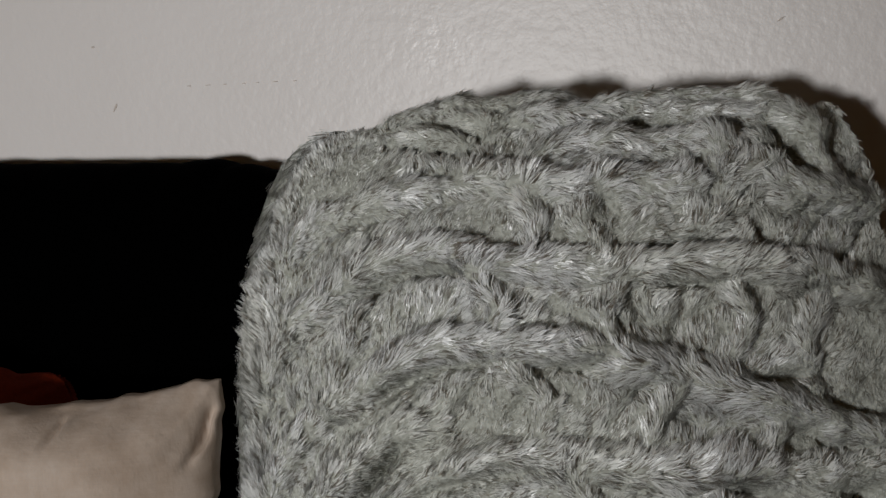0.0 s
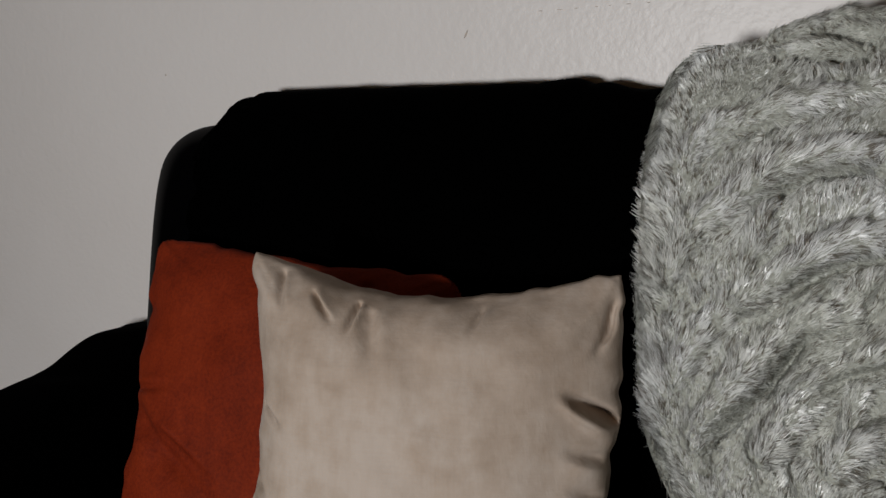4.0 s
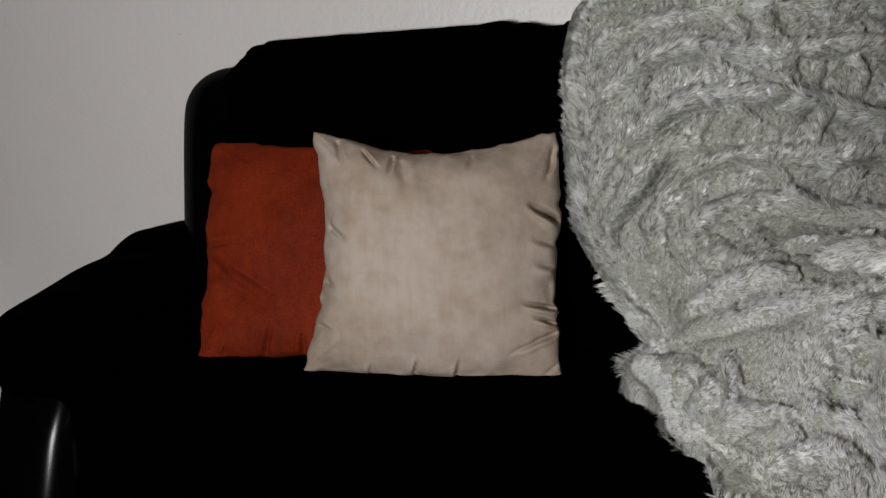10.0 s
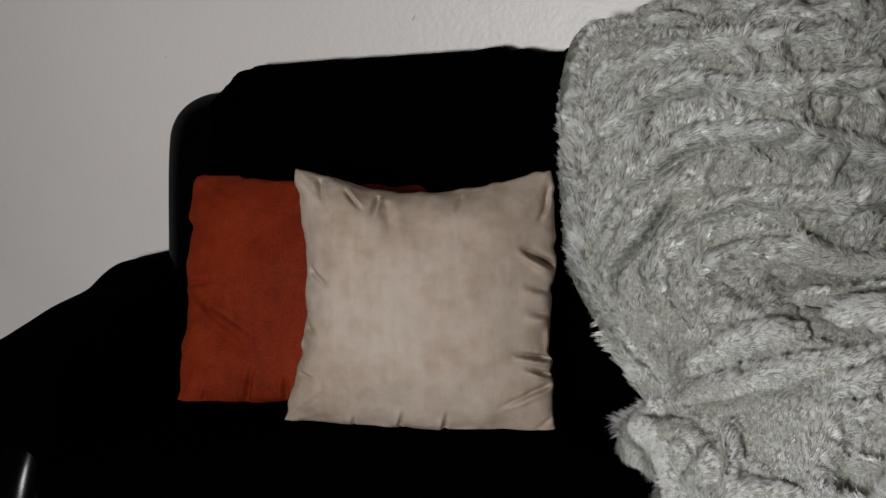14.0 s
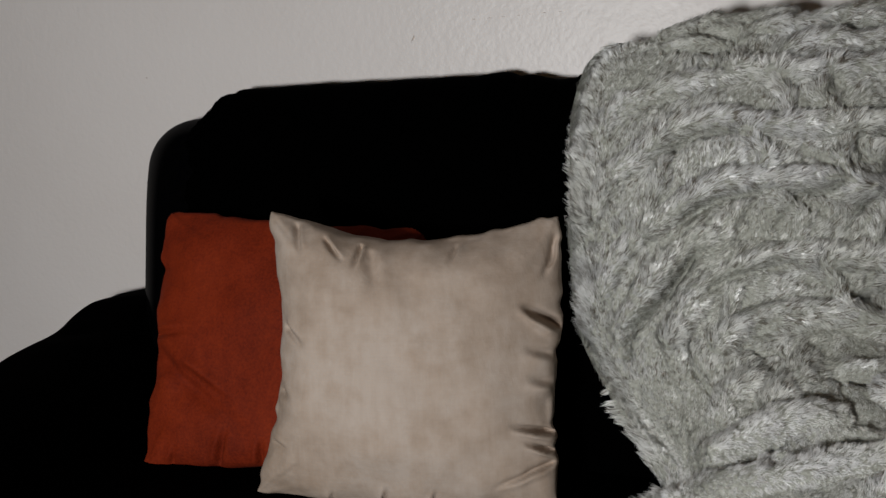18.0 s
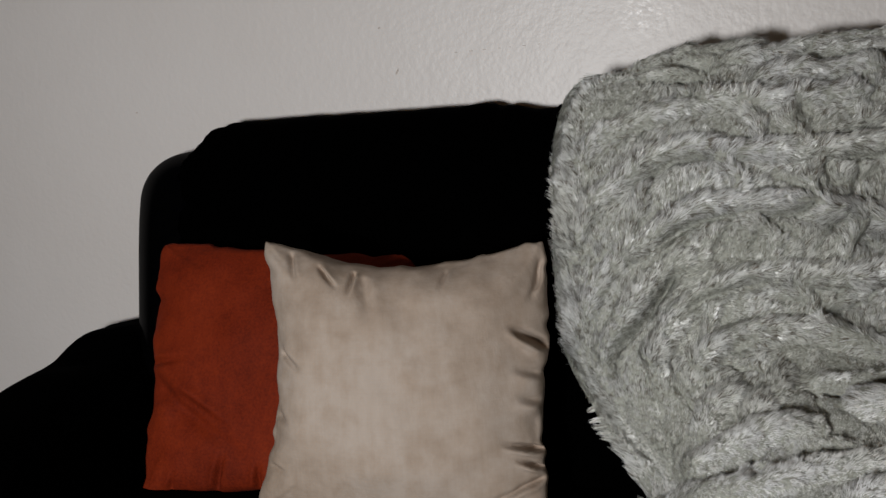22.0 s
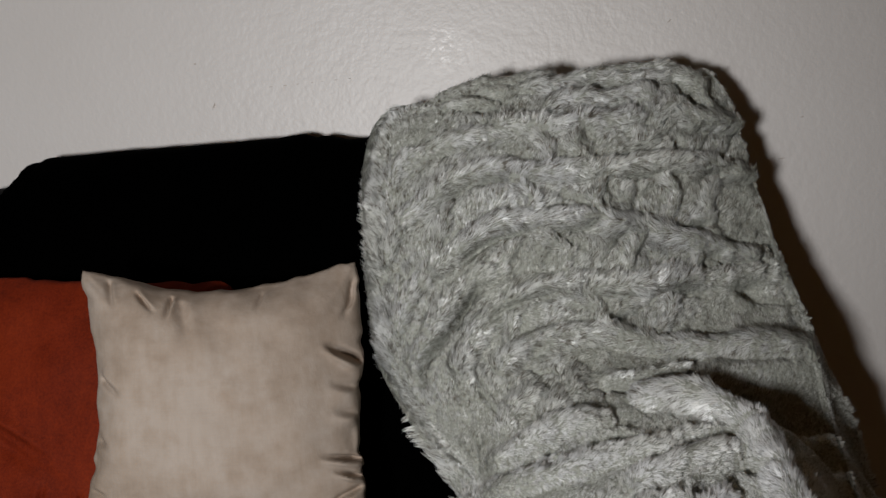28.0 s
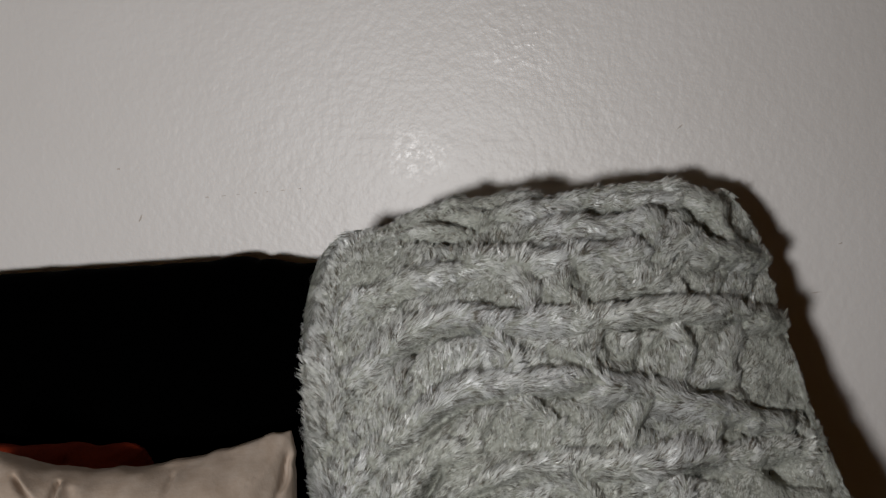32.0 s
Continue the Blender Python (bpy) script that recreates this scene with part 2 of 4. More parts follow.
room_box("floor", (-3.35, -4.55, -0.12), (3.15, WALL_Y + 0.15, 0.0), FLOOR, "dark brown wooden floor", "floor")

SCUFF = plain("scuff", (0.44, 0.38, 0.33), (0.58, 0.52, 0.47), 0.8, 400)
wall_north = bpy.data.objects["wall_north"]


def scuff(x, z, long, wide, turn):
    """A small dirt mark, a thin smear of uneven outline on the paint."""
    bm = bmesh.new()
    ring = []
    for k in range(12):
        a = k / 12 * 2 * math.pi
        r = random.uniform(0.4, 0.85)
        px, pz = long / 2 * math.cos(a) * r, wide / 2 * math.sin(a) * r
        c, d = math.cos(turn), math.sin(turn)
        ring.append(bm.verts.new((x + px * c - pz * d, WALL_Y - 0.0008, z + px * d + pz * c)))
    bm.faces.new(ring)
    made = bmesh.ops.extrude_face_region(bm, geom=bm.faces[:])["geom"]
    bmesh.ops.translate(bm, verts=[v for v in made if isinstance(v, bmesh.types.BMVert)], vec=(0, 0.0012, 0))
    return part("scuff_mark", bm, SCUFF, wall_north, "small brown dirt mark")


for mark in [(-0.471, 1.065, 0.016, 0.004, 1.1), (-0.499, 1.14, 0.006, 0.004, 0.3), (-0.988, 1.014, 0.005, 0.004, 0.0), (0.319, 1.158, 0.014, 0.003, 0.6), (0.526, 0.99, 0.008, 0.003, 0.2), (0.493, 0.924, 0.02, 0.002, 0.1)]:
    scuff(*mark)
for k in range(7):
    scuff(-0.365 + 0.024 * k + random.uniform(-0.004, 0.004), 1.092 + 0.001 * k, random.uniform(0.004, 0.011), 0.0018, 0.05)

# ---------------------------------------------------------------- sofa
sofa = tagged(empty("sofa", (-0.3, 0.9, 0)), "black leather two-seat sofa against the wall", "sofa")


def under(ob, top):
    ob.parent = top
    ob.matrix_parent_inverse = Matrix.Translation(top.location).inverted()
    return ob


def loft(name, profile, xs, material, top=None, label="", n=60, warp=None):
    """A closed solid: a smooth (y, z) outline swept along x; warp(P) may reshape it."""
    K = np.array(list(profile) + [profile[0]], float)
    C = spline(K, n)[:-1]
    P = np.zeros((len(xs), len(C), 3))
    P[..., 0] = np.asarray(xs)[:, None]
    P[..., 1:] = C[None]
    if warp:
        P = warp(P)
    ends = []
    for e in (0, -1):
        mid = P[e].mean(0)
        ends.append(np.stack([P[e] * (1 - k) + mid * k for k in (0.3, 0.7, 0.98)]))
    P = np.concatenate([ends[0][::-1], P, ends[1]])
    ob = grid_mesh(name, P, material, None, label, closed_u=True)
    return under(ob, top) if top else ob


BACK = [(1.355, 0.18), (1.362, 0.5), (1.36, 0.9), (1.352, 0.962), (1.325, 0.982), (1.285, 0.978), (1.245, 0.945), (1.205, 0.86), (1.165, 0.72), (1.125, 0.55), (1.11, 0.40), (1.12, 0.2)]


def back_warp(P):
    x = P[..., 0]
    e = np.clip((-0.84 - x) / 0.115, 0, 1)
    P[..., 2] -= np.where(P[..., 2] > 0.5, ((1 - np.sqrt(1 - 0.98 * e**2)) * 0.10 + 0.04 * smoothstep(-0.75, -0.82, x)) * np.clip((P[..., 2] - 0.5) / 0.45, 0, 1), 0)
    y = P[..., 1]
    e = np.clip((-0.80 - x) / 0.155, 0, 1)
    P[..., 1] = np.where(y < 1.31, y + (1.31 - y) * (1 - np.sqrt(1 - 0.98 * e**2)), y)
    return P


loft("backrest", BACK, np.r_[np.linspace(-0.955, -0.84, 28), np.linspace(-0.83, -0.74, 10), np.linspace(-0.72, 0.40, 18)], LEATHER, sofa, "smooth black leather backrest with rounded corner", warp=back_warp)


def arm(name, x0, x1):
    Y = np.r_[np.linspace(1.33, 0.86, 20), np.linspace(0.85, 0.80, 10)]
    P = np.zeros((len(Y), 40, 3))
    for i, y in enumerate(Y):
        q = (1.33 - y) / 0.63
        top = 0.624 - 0.080 * q**1.1
        k = math.sqrt(max(0.0, 1 - max(0.0, (0.86 - y) / 0.075) ** 2.4))
        a = np.linspace(0, 2 * math.pi, 40, endpoint=False)
        ca, sa = np.cos(a), np.sin(a)
        r = 5.0
        ux, uz = np.sign(ca) * np.abs(ca) ** (2 / r), np.sign(sa) * np.abs(sa) ** (2 / r)
        P[i, :, 0] = (x0 + x1) / 2 + ux * (x1 - x0) / 2 * (0.72 + 0.28 * k)
        P[i, :, 0] += np.clip(-ux, 0, 1) * 0.045 * smoothstep(0.90, 0.79, y)
        P[i, :, 1] = y
        P[i, :, 2] = np.where(uz > 0, 0.3 + uz * (top - 0.3) * (0.80 + 0.20 * k), 0.3 + uz * 0.24)
    # the front face leans out towards the floor
    P[..., 1] -= smoothstep(0.86, 0.80, Y)[:, None] * 0.34 * (0.48 - P[..., 2])
    caps = [np.stack([P[e] * (1 - k) + P[e].mean(0) * k - np.array([0, d, 0]) for k, d in c]) for e, c in ((0, ((0.4, 0), (0.98, 0))), (-1, ((0.06, 0.010), (0.15, 0.021), (0.3, 0.033), (0.5, 0.042), (0.75, 0.048), (0.98, 0.050))))]
    P = np.concatenate([caps[0][::-1], P, caps[1]])
    return under(grid_mesh(name, P, LEATHER, None, "padded black leather armrest sloping to the front", closed_u=True), sofa)


arm("armrest", -1.10, -0.87)
arm("armrest", 0.20, 0.405)

def front_corner(P):
    """The seat narrows towards its front corner beside the armrest."""
    t = np.clip((0.24 - P[..., 0]) / 1.14, 0, 1)
    P[..., 0] += 0.215 * t**4 * np.clip((0.76 - P[..., 1]) / 0.30, 0, 1)
    return P


SEAT = [(1.13, 0.20), (1.13, 0.40), (1.0, 0.432), (0.75, 0.438), (0.55, 0.434), (0.475, 0.418), (0.455, 0.37), (0.462, 0.25), (0.48, 0.14), (0.8, 0.13)]
loft("seat", SEAT, np.linspace(-0.90, 0.24, 40), LEATHER, sofa, "wide black leather seat", warp=front_corner)
LIP = [(0.475, 0.366), (0.452, 0.370), (0.437, 0.364), (0.431, 0.350), (0.437, 0.337), (0.465, 0.332)]
loft("front_roll", LIP, np.linspace(-0.66, 0.38, 24), SHINY_LEATHER, sofa, "shiny black leather front edge", n=28)
bm = bmesh.new()
box(bm, (-0.67, 0.47, 0.06), (0.395, 1.34, 0.34), 0.012)
under(part("base_panel", bm, LEATHER), sofa)
for fx in (-0.62, 0.32):
    for fy in (0.53, 1.27):
        bm = bmesh.new()
        bmesh.ops.create_cone(bm, cap_ends=True, segments=20, radius1=0.022, radius2=0.03, depth=0.07, matrix=Matrix.Translation((fx, fy, 0.035)))
        under(part("foot", bm, LEATHER), sofa)

# ---------------------------------------------------------------- black throws


def sheet(name, P, material, thick=0.006, label="", category=""):
    """A cloth of some thickness over the places P (outer face), closed all round."""
    N = normals_of(P)
    inner = (P - N * thick)[:, ::-1]
    Q = np.concatenate([P, inner], 1)
    ob = grid_mesh(name, Q, material, closed_u=True)
    for line in (P[:, 0], P[:, -1], P[-1]):
        T = np.gradient(line, axis=0)
        T /= np.maximum(np.linalg.norm(T, axis=1, keepdims=True), 1e-9)
        A = np.cross(T, (0.3, 0.5, 0.8))
        A /= np.linalg.norm(A, axis=1, keepdims=True)
        B = np.cross(T, A)
        a = np.linspace(0, 2 * math.pi, 8, endpoint=False)
        tube = line[:, None] + 0.0045 * (np.cos(a)[None, :, None] * A[:, None] + np.sin(a)[None, :, None] * B[:, None])
        grid_mesh("hem", tube, material, ob, "stitched folded hem", closed_u=True)
    return tagged(ob, label, category)


def over_back():
    C = spline([(1.366, 0.60), (1.368, 0.9), (1.360, 0.976), (1.328, 0.995), (1.283, 0.991), (1.238, 0.955), (1.196, 0.865), (1.156, 0.725), (1.116, 0.56), (1.10, 0.45)], 90)
    xs = np.linspace(0, 1, 260)
    P = np.zeros((90, 260, 3))
    left = -0.80 - 0.027 * np.clip((C[:, 1] - 0.90) / 0.06, 0, 1)
    left = left + 0.005 * np.sign(np.sin(np.arange(90) * 1.1)) * (C[:, 1] > 0.8)
    P[..., 0] = left[:, None] + xs[None] * (0.06 - left[:, None])
    P[..., 1:] = C[:, None]
    x = P[..., 0]
    sag = 0.005 * np.clip((-0.62 - x) / 0.2, 0, 1) ** 2 + 0.012 * np.clip((-0.3 - x) / 0.5, 0, 1)
    P[..., 2] -= sag * np.clip((P[..., 2] - 0.7) / 0.25, 0, 1)
    P[..., 2] += 0.004 * np.exp(-(((x + 0.30) / 0.03) ** 2)) * (P[..., 2] > 0.95) - 0.005 * np.exp(-(((x + 0.275) / 0.012) ** 2)) * (P[..., 2] > 0.95)
    P[..., 2] -= (0.009 * smoothstep(-0.275, -0.20, x) - 0.008 * np.exp(-(((x + 0.172) / 0.007) ** 2))) * smoothstep(0.93, 0.97, P[..., 2])
    step = sum(drop * smoothstep(at, at - 0.003, x) for at, drop in ((-0.7595, 0.005), (-0.790, 0.015), (-0.806, 0.010), (-0.818, 0.010)))
    P[..., 2] -= step * smoothstep(0.88, 0.96, P[..., 2])
    wr = value_noise(np.stack([x * 1, P[..., 1], P[..., 2]], -1), 14, 3, 2) * 0.004
    N = normals_of(P)
    P = P + (N if N[60, 60, 1] < 0 else -N) * (np.abs(wr)[..., None] + 0.002)
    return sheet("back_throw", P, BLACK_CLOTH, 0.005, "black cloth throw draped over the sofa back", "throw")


over_back()


def over_seat():
    C = spline([(1.12, 0.452), (1.0, 0.446), (0.75, 0.451), (0.56, 0.447), (0.472, 0.434), (0.448, 0.410), (0.444, 0.374)], 70)
    xs = np.linspace(-0.872, 0.22, 110)
    P = np.zeros((70, 110, 3))
    P[..., 0], P[..., 1:] = xs[None], C[:, None]
    P = front_corner(P)
    v = np.clip((0.5 - P[..., 1]) / 0.06, 0, 1)
    P[..., 1] -= v * 0.004 * np.sin(P[..., 0] * 190 + 3 * value_noise(P, 9, 5))
    P[..., 2] += 0.004 * value_noise(P, 8, 6, 2) * (1 - v)
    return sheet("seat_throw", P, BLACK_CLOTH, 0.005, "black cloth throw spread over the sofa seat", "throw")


over_seat()


def over_arm():
    Y = np.linspace(1.31, 0.79, 58)
    a = np.linspace(0, 1, 60)
    P = np.zeros((74, 60, 3))
    for i, y in enumerate(Y):
        q = (1.33 - y) / 0.63
        top = 0.636 - 0.077 * q**1.1 + 0.009 * math.exp(-(((y - 1.235) / 0.045) ** 2)) - 0.006 * math.exp(-(((y - 1.12) / 0.05) ** 2))
        w = 1 - 0.62 * smoothstep(0.35, 0.8, q)
        K = [(-0.855, 0.455), (-0.858, 0.56), (-0.875, top - 0.03), (-0.92, top), (-1.02, top - 0.004), (-1.072, top - 0.025), (-1.090, top - 0.03 - 0.06 * w), (-1.092, top - 0.03 - 0.13 * w)]
        P[i, :, 0], P[i, :, 2] = spline(K, 60).T
        P[i, :, 0] += 0.042 * smoothstep(0.77, 0.90, q) * smoothstep(-0.92, -1.08, P[i, :, 0])
        P[i, :, 1] = y
    # the end turns down over the front, deeper towards the seat
    drop = 0.035 + 0.13 * smoothstep(1.0, 0.25, a)
    for i in range(58, 74):
        g = (i - 57) / 16
        P[i] = P[57]
        P[i, :, 1] -= 0.034 * math.sin(min(g * 4, 1) * math.pi / 2) + 0.006 * np.sin(a * 16) * g
        P[i, :, 2] -= drop * g**1.3
    P[..., 2] += 0.006 * value_noise(P, 11, 8, 2)
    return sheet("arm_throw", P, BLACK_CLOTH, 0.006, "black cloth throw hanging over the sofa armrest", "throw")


over_arm()

# ---------------------------------------------------------------- cushions


def cushion(name, corners, front, back, material, seed, pull, label, n=170, round_corner=0.0, wr=1.0, creases=(), edge_wave=0.016, slack=3.2):
    """A stuffed square cushion between its four corners (tl, tr, bl, br): two puffed faces that meet in a seam."""
    tl, tr, bl, br = (np.array(c) for c in corners)
    u, v = np.meshgrid(np.linspace(0, 1, n), np.linspace(0, 1, n))
    su, sv = 2 * u - 1, 2 * v - 1
    left, right, top, bottom = pull
    uu = u + left * (1 - sv**2) * (1 - u) ** 2 - right * (1 - sv**2) * u**2
    vv = v + top * (1 - su**2) * (1 - v) ** 2 - bottom * (1 - su**2) * v**2
    wob = edge_wave * value_noise(np.stack([u * 6, v * 6, 0 * u], -1), 1.0, seed + 9, 2)
    wob = wob + 0.28 * edge_wave * value_noise(np.stack([u * 26, v * 26, 0 * u], -1), 1.0, seed + 19)
    uu, vv = uu + wob * np.abs(su) ** 6 * (1 - sv**8), vv + 0.7 * wob * np.abs(sv) ** 6 * (1 - su**8)
    if round_corner:
        d = (np.clip(np.hypot(np.clip(np.abs(su) - 0.8, 0, 1), np.clip(np.abs(sv) - 0.8, 0, 1)) - 0.2, 0, 1) / 0.083)
        d = d * (sv < 0)
        uu, vv = uu - su * d * round_corner, vv - sv * d * round_corner
    flat = ((1 - uu) * (1 - vv))[..., None] * tl + (uu * (1 - vv))[..., None] * tr + ((1 - uu) * vv)[..., None] * bl + (uu * vv)[..., None] * br
    across, down = (tr + br - tl - bl) / 2, (bl + br - tl - tr) / 2
    nrm = np.cross(down, across)
    nrm /= np.linalg.norm(nrm)
    if nrm[1] > 0:
        nrm = -nrm
    puff = (1 - np.abs(su) ** np.where(su > 0, slack, 3.2)) ** 0.5 * (1 - np.abs(sv) ** np.where(sv > 0, 0.5 * slack + 1.6, 3.2)) ** 0.5
    Q = np.stack([u, v, 0 * u + seed], -1)
    edge = np.minimum(np.minimum(u, 1 - u), np.minimum(v, 1 - v))
    gather = np.exp(-edge / 0.065) * np.clip(edge / 0.02, 0, 1)
    side = np.where(np.minimum(u, 1 - u) < np.minimum(v, 1 - v), v, u)
    folds = value_noise(np.stack([side * 16, edge * 3, 0 * u], -1), 1.0, seed + 2) * gather
    cx, cy = np.abs(su), np.abs(sv)
    ang = np.arctan2(1.02 - cy, 1.02 - cx)
    rad = np.hypot(1.02 - cy, 1.02 - cx)
    quad = (su > 0) * 2 + (sv > 0)
    rays = value_noise(np.stack([ang * 5, rad * 1.2, quad * 7.0], -1), 1.0, seed + 4) * np.exp(-((rad / 0.5) ** 2)) * np.clip(rad / 0.12, 0, 1)
    soft = value_noise(Q, 3.5, seed + 6, 2)
    dents = value_noise(Q, 9, seed + 12)
    h = wr * (0.011 * folds + 0.003 * rays + 0.010 * soft + 0.005 * dents)
    for u0, v0, u1, v1, width, depth in creases:
        dx, dy = u1 - u0, v1 - v0
        span = math.hypot(dx, dy)
        along = ((u - u0) * dx + (v - v0) * dy) / span**2
        across_ = ((u - u0) * dy - (v - v0) * dx) / span
        fade = smoothstep(-0.15, 0.1, along) * (1 - smoothstep(0.2, 0.95, along))
        h = h + depth * fade * (0.55 * np.exp(-(((across_ - width) / (1.1 * width)) ** 2)) - 1.3 * np.exp(-((across_ / (0.8 * width)) ** 2)))
    f = flat + nrm * (front * puff + h * np.clip(puff * 3, 0, 1))[..., None]
    b = flat - nrm * (back * puff)[..., None]
    me = bpy.data.meshes.new(name)
    i = np.arange(n * n).reshape(n, n)
    F1 = np.stack([i[:-1, :-1], i[1:, :-1], i[1:, 1:], i[:-1, 1:]], -1).reshape(-1, 4)
    j = i + n * n
    rim = np.zeros((n, n), bool)
    rim[0] = rim[-1] = rim[:, 0] = rim[:, -1] = True
    j = np.where(rim, i, j)
    F2 = np.stack([j[:-1, :-1], j[:-1, 1:], j[1:, 1:], j[1:, :-1]], -1).reshape(-1, 4)
    me.from_pydata(np.concatenate([f.reshape(-1, 3), b.reshape(-1, 3)]).tolist(), [], np.concatenate([F1, F2]).tolist())
    bm = bmesh.new()
    bm.from_mesh(me)
    bmesh.ops.delete(bm, geom=[w for w in bm.verts if not w.link_faces], context="VERTS")
    bm.to_mesh(me)
    bm.free()
    ob = smooth(link_mesh(name, me, material))
    tagged(ob, label, "cushion", group="cushions on the sofa")
    ring = np.concatenate([flat[0], flat[1:, -1], flat[-1, -2::-1], flat[-2:0:-1, 0]])
    a = np.linspace(0, 2 * math.pi, 6, endpoint=False)
    T = np.roll(ring, -1, 0) - np.roll(ring, 1, 0)
    T /= np.linalg.norm(T, axis=1, keepdims=True)
    S = np.cross(T, nrm)
    ring = ring * 0.992 + ring.mean(0) * 0.008
    tube = ring[:, None] + 0.0004 * (np.cos(a)[None, :, None] * S[:, None] + np.sin(a)[None, :, None] * nrm)
    tube = np.concatenate([tube, tube[:1]])
    grid_mesh("seam", tube, material, ob, "narrow sewn edge", closed_u=True)
    return ob


cushion("cushion", [(-0.553, 0.981, 0.847), (-0.158, 1.083, 0.829), (-0.568, 0.924, 0.449), (-0.141, 0.961, 0.440)], 0.082, 0.03, CREAM, 11, (0.085, 0.025, 0.106, 0.01), "square cream cushion leaning on a rust cushion", round_corner=0.02, edge_wave=0.026, slack=2.0, creases=[
    (0.12, 0.03, 0.14, 0.15, 0.016, 0.009), (0.235, 0.05, 0.30, 0.13, 0.013, 0.013), (0.35, 0.05, 0.325, 0.15, 0.010, 0.016),
    (0.38, 0.07, 0.41, 0.27, 0.03, 0.008), (0.66, 0.04, 0.64, 0.13, 0.012, 0.006), (1.0, 0.385, 0.87, 0.27, 0.015, 0.034),
    (1.0, 0.47, 0.88, 0.43, 0.018, 0.012), (1.0, 0.72, 0.84, 0.69, 0.012, 0.030), (1.0, 0.78, 0.89, 0.745, 0.010, 0.028), (1.0, 0.56, 0.90, 0.53, 0.020, 0.012),
    (0.99, 0.81, 0.77, 0.92, 0.011, 0.013), (0.995, 0.93, 0.90, 1.0, 0.009, 0.011), (0.98, 0.08, 0.945, 0.24, 0.014, 0.015),
    (0.04, 0.40, 0.15, 0.47, 0.020, 0.012), (0.03, 0.62, 0.10, 0.66, 0.016, 0.007), (0.03, 0.80, 0.11, 0.83, 0.011, 0.006),
    (0.44, 1.0, 0.465, 0.91, 0.009, 0.013), (0.60, 1.0, 0.625, 0.91, 0.009, 0.013), (0.27, 1.0, 0.28, 0.94, 0.009, 0.007),
])
cushion("cushion", [(-0.812, 1.125, 0.820), (-0.366, 1.142, 0.791), (-0.792, 0.980, 0.439), (-0.362, 1.02, 0.450)], 0.045, 0.03, RUST, 23, (0.02, 0.03, 0.032, 0.03), "square rust-red cushion leaning on the sofa back", round_corner=0.13, wr=0.8, edge_wave=0.034, creases=[(0.30, 0.99, 0.35, 0.82, 0.015, 0.011), (0.46, 0.99, 0.48, 0.86, 0.013, 0.010), (0.12, 0.99, 0.15, 0.90, 0.012, 0.006), (0.05, 0.58, 0.50, 0.93, 0.04, 0.010), (0.16, 0.62, 0.42, 0.80, 0.022, 0.007), (0.0, 0.50, 0.20, 0.47, 0.018, 0.007), (0.55, 0.06, 0.62, 0.25, 0.03, 0.006), (0.75, 0.06, 0.70, 0.2, 0.03, 0.006)])

# ---------------------------------------------------------------- fur blanket
LEFT = [(-0.06, 1.345, 0.90), (-0.070, 1.31, 0.992), (-0.100, 1.235, 1.046), (-0.142, 1.19, 1.024), (-0.159, 1.145, 0.955), (-0.153, 1.10, 0.865), (-0.150, 1.08, 0.76), (-0.133, 1.06, 0.66), (-0.078, 1.02, 0.585), (-0.006, 0.95, 0.53), (-0.026, 0.86, 0.50), (0.018, 0.73, 0.468), (0.10, 0.56, 0.462), (0.18, 0.44, 0.43), (0.20, 0.415, 0.34), (0.21, 0.41, 0.22)]
MIDDLE = [(0.14, 1.345, 0.95), (0.14, 1.31, 1.047), (0.14, 1.24, 1.080), (0.14, 1.18, 1.036), (0.135, 1.118, 0.955), (0.13, 1.078, 0.86), (0.14, 1.045, 0.74), (0.15, 1.0, 0.68), (0.165, 0.93, 0.648), (0.185, 0.83, 0.605), (0.20, 0.74, 0.562), (0.21, 0.66, 0.515), (0.24, 0.56, 0.478), (0.27, 0.43, 0.44), (0.28, 0.40, 0.34), (0.285, 0.40, 0.22)]
RIGHT = [(0.365, 1.35, 0.94), (0.365, 1.33, 1.035), (0.366, 1.285, 1.072), (0.393, 1.255, 1.035), (0.416, 1.235, 0.95), (0.438, 1.205, 0.86), (0.464, 1.17, 0.76), (0.487, 1.12, 0.70), (0.48, 1.01, 0.66), (0.482, 0.91, 0.62), (0.484, 0.81, 0.565), (0.484, 0.71, 0.53), (0.455, 0.58, 0.51), (0.358, 0.45, 0.45), (0.305, 0.41, 0.34), (0.285, 0.40, 0.22)]


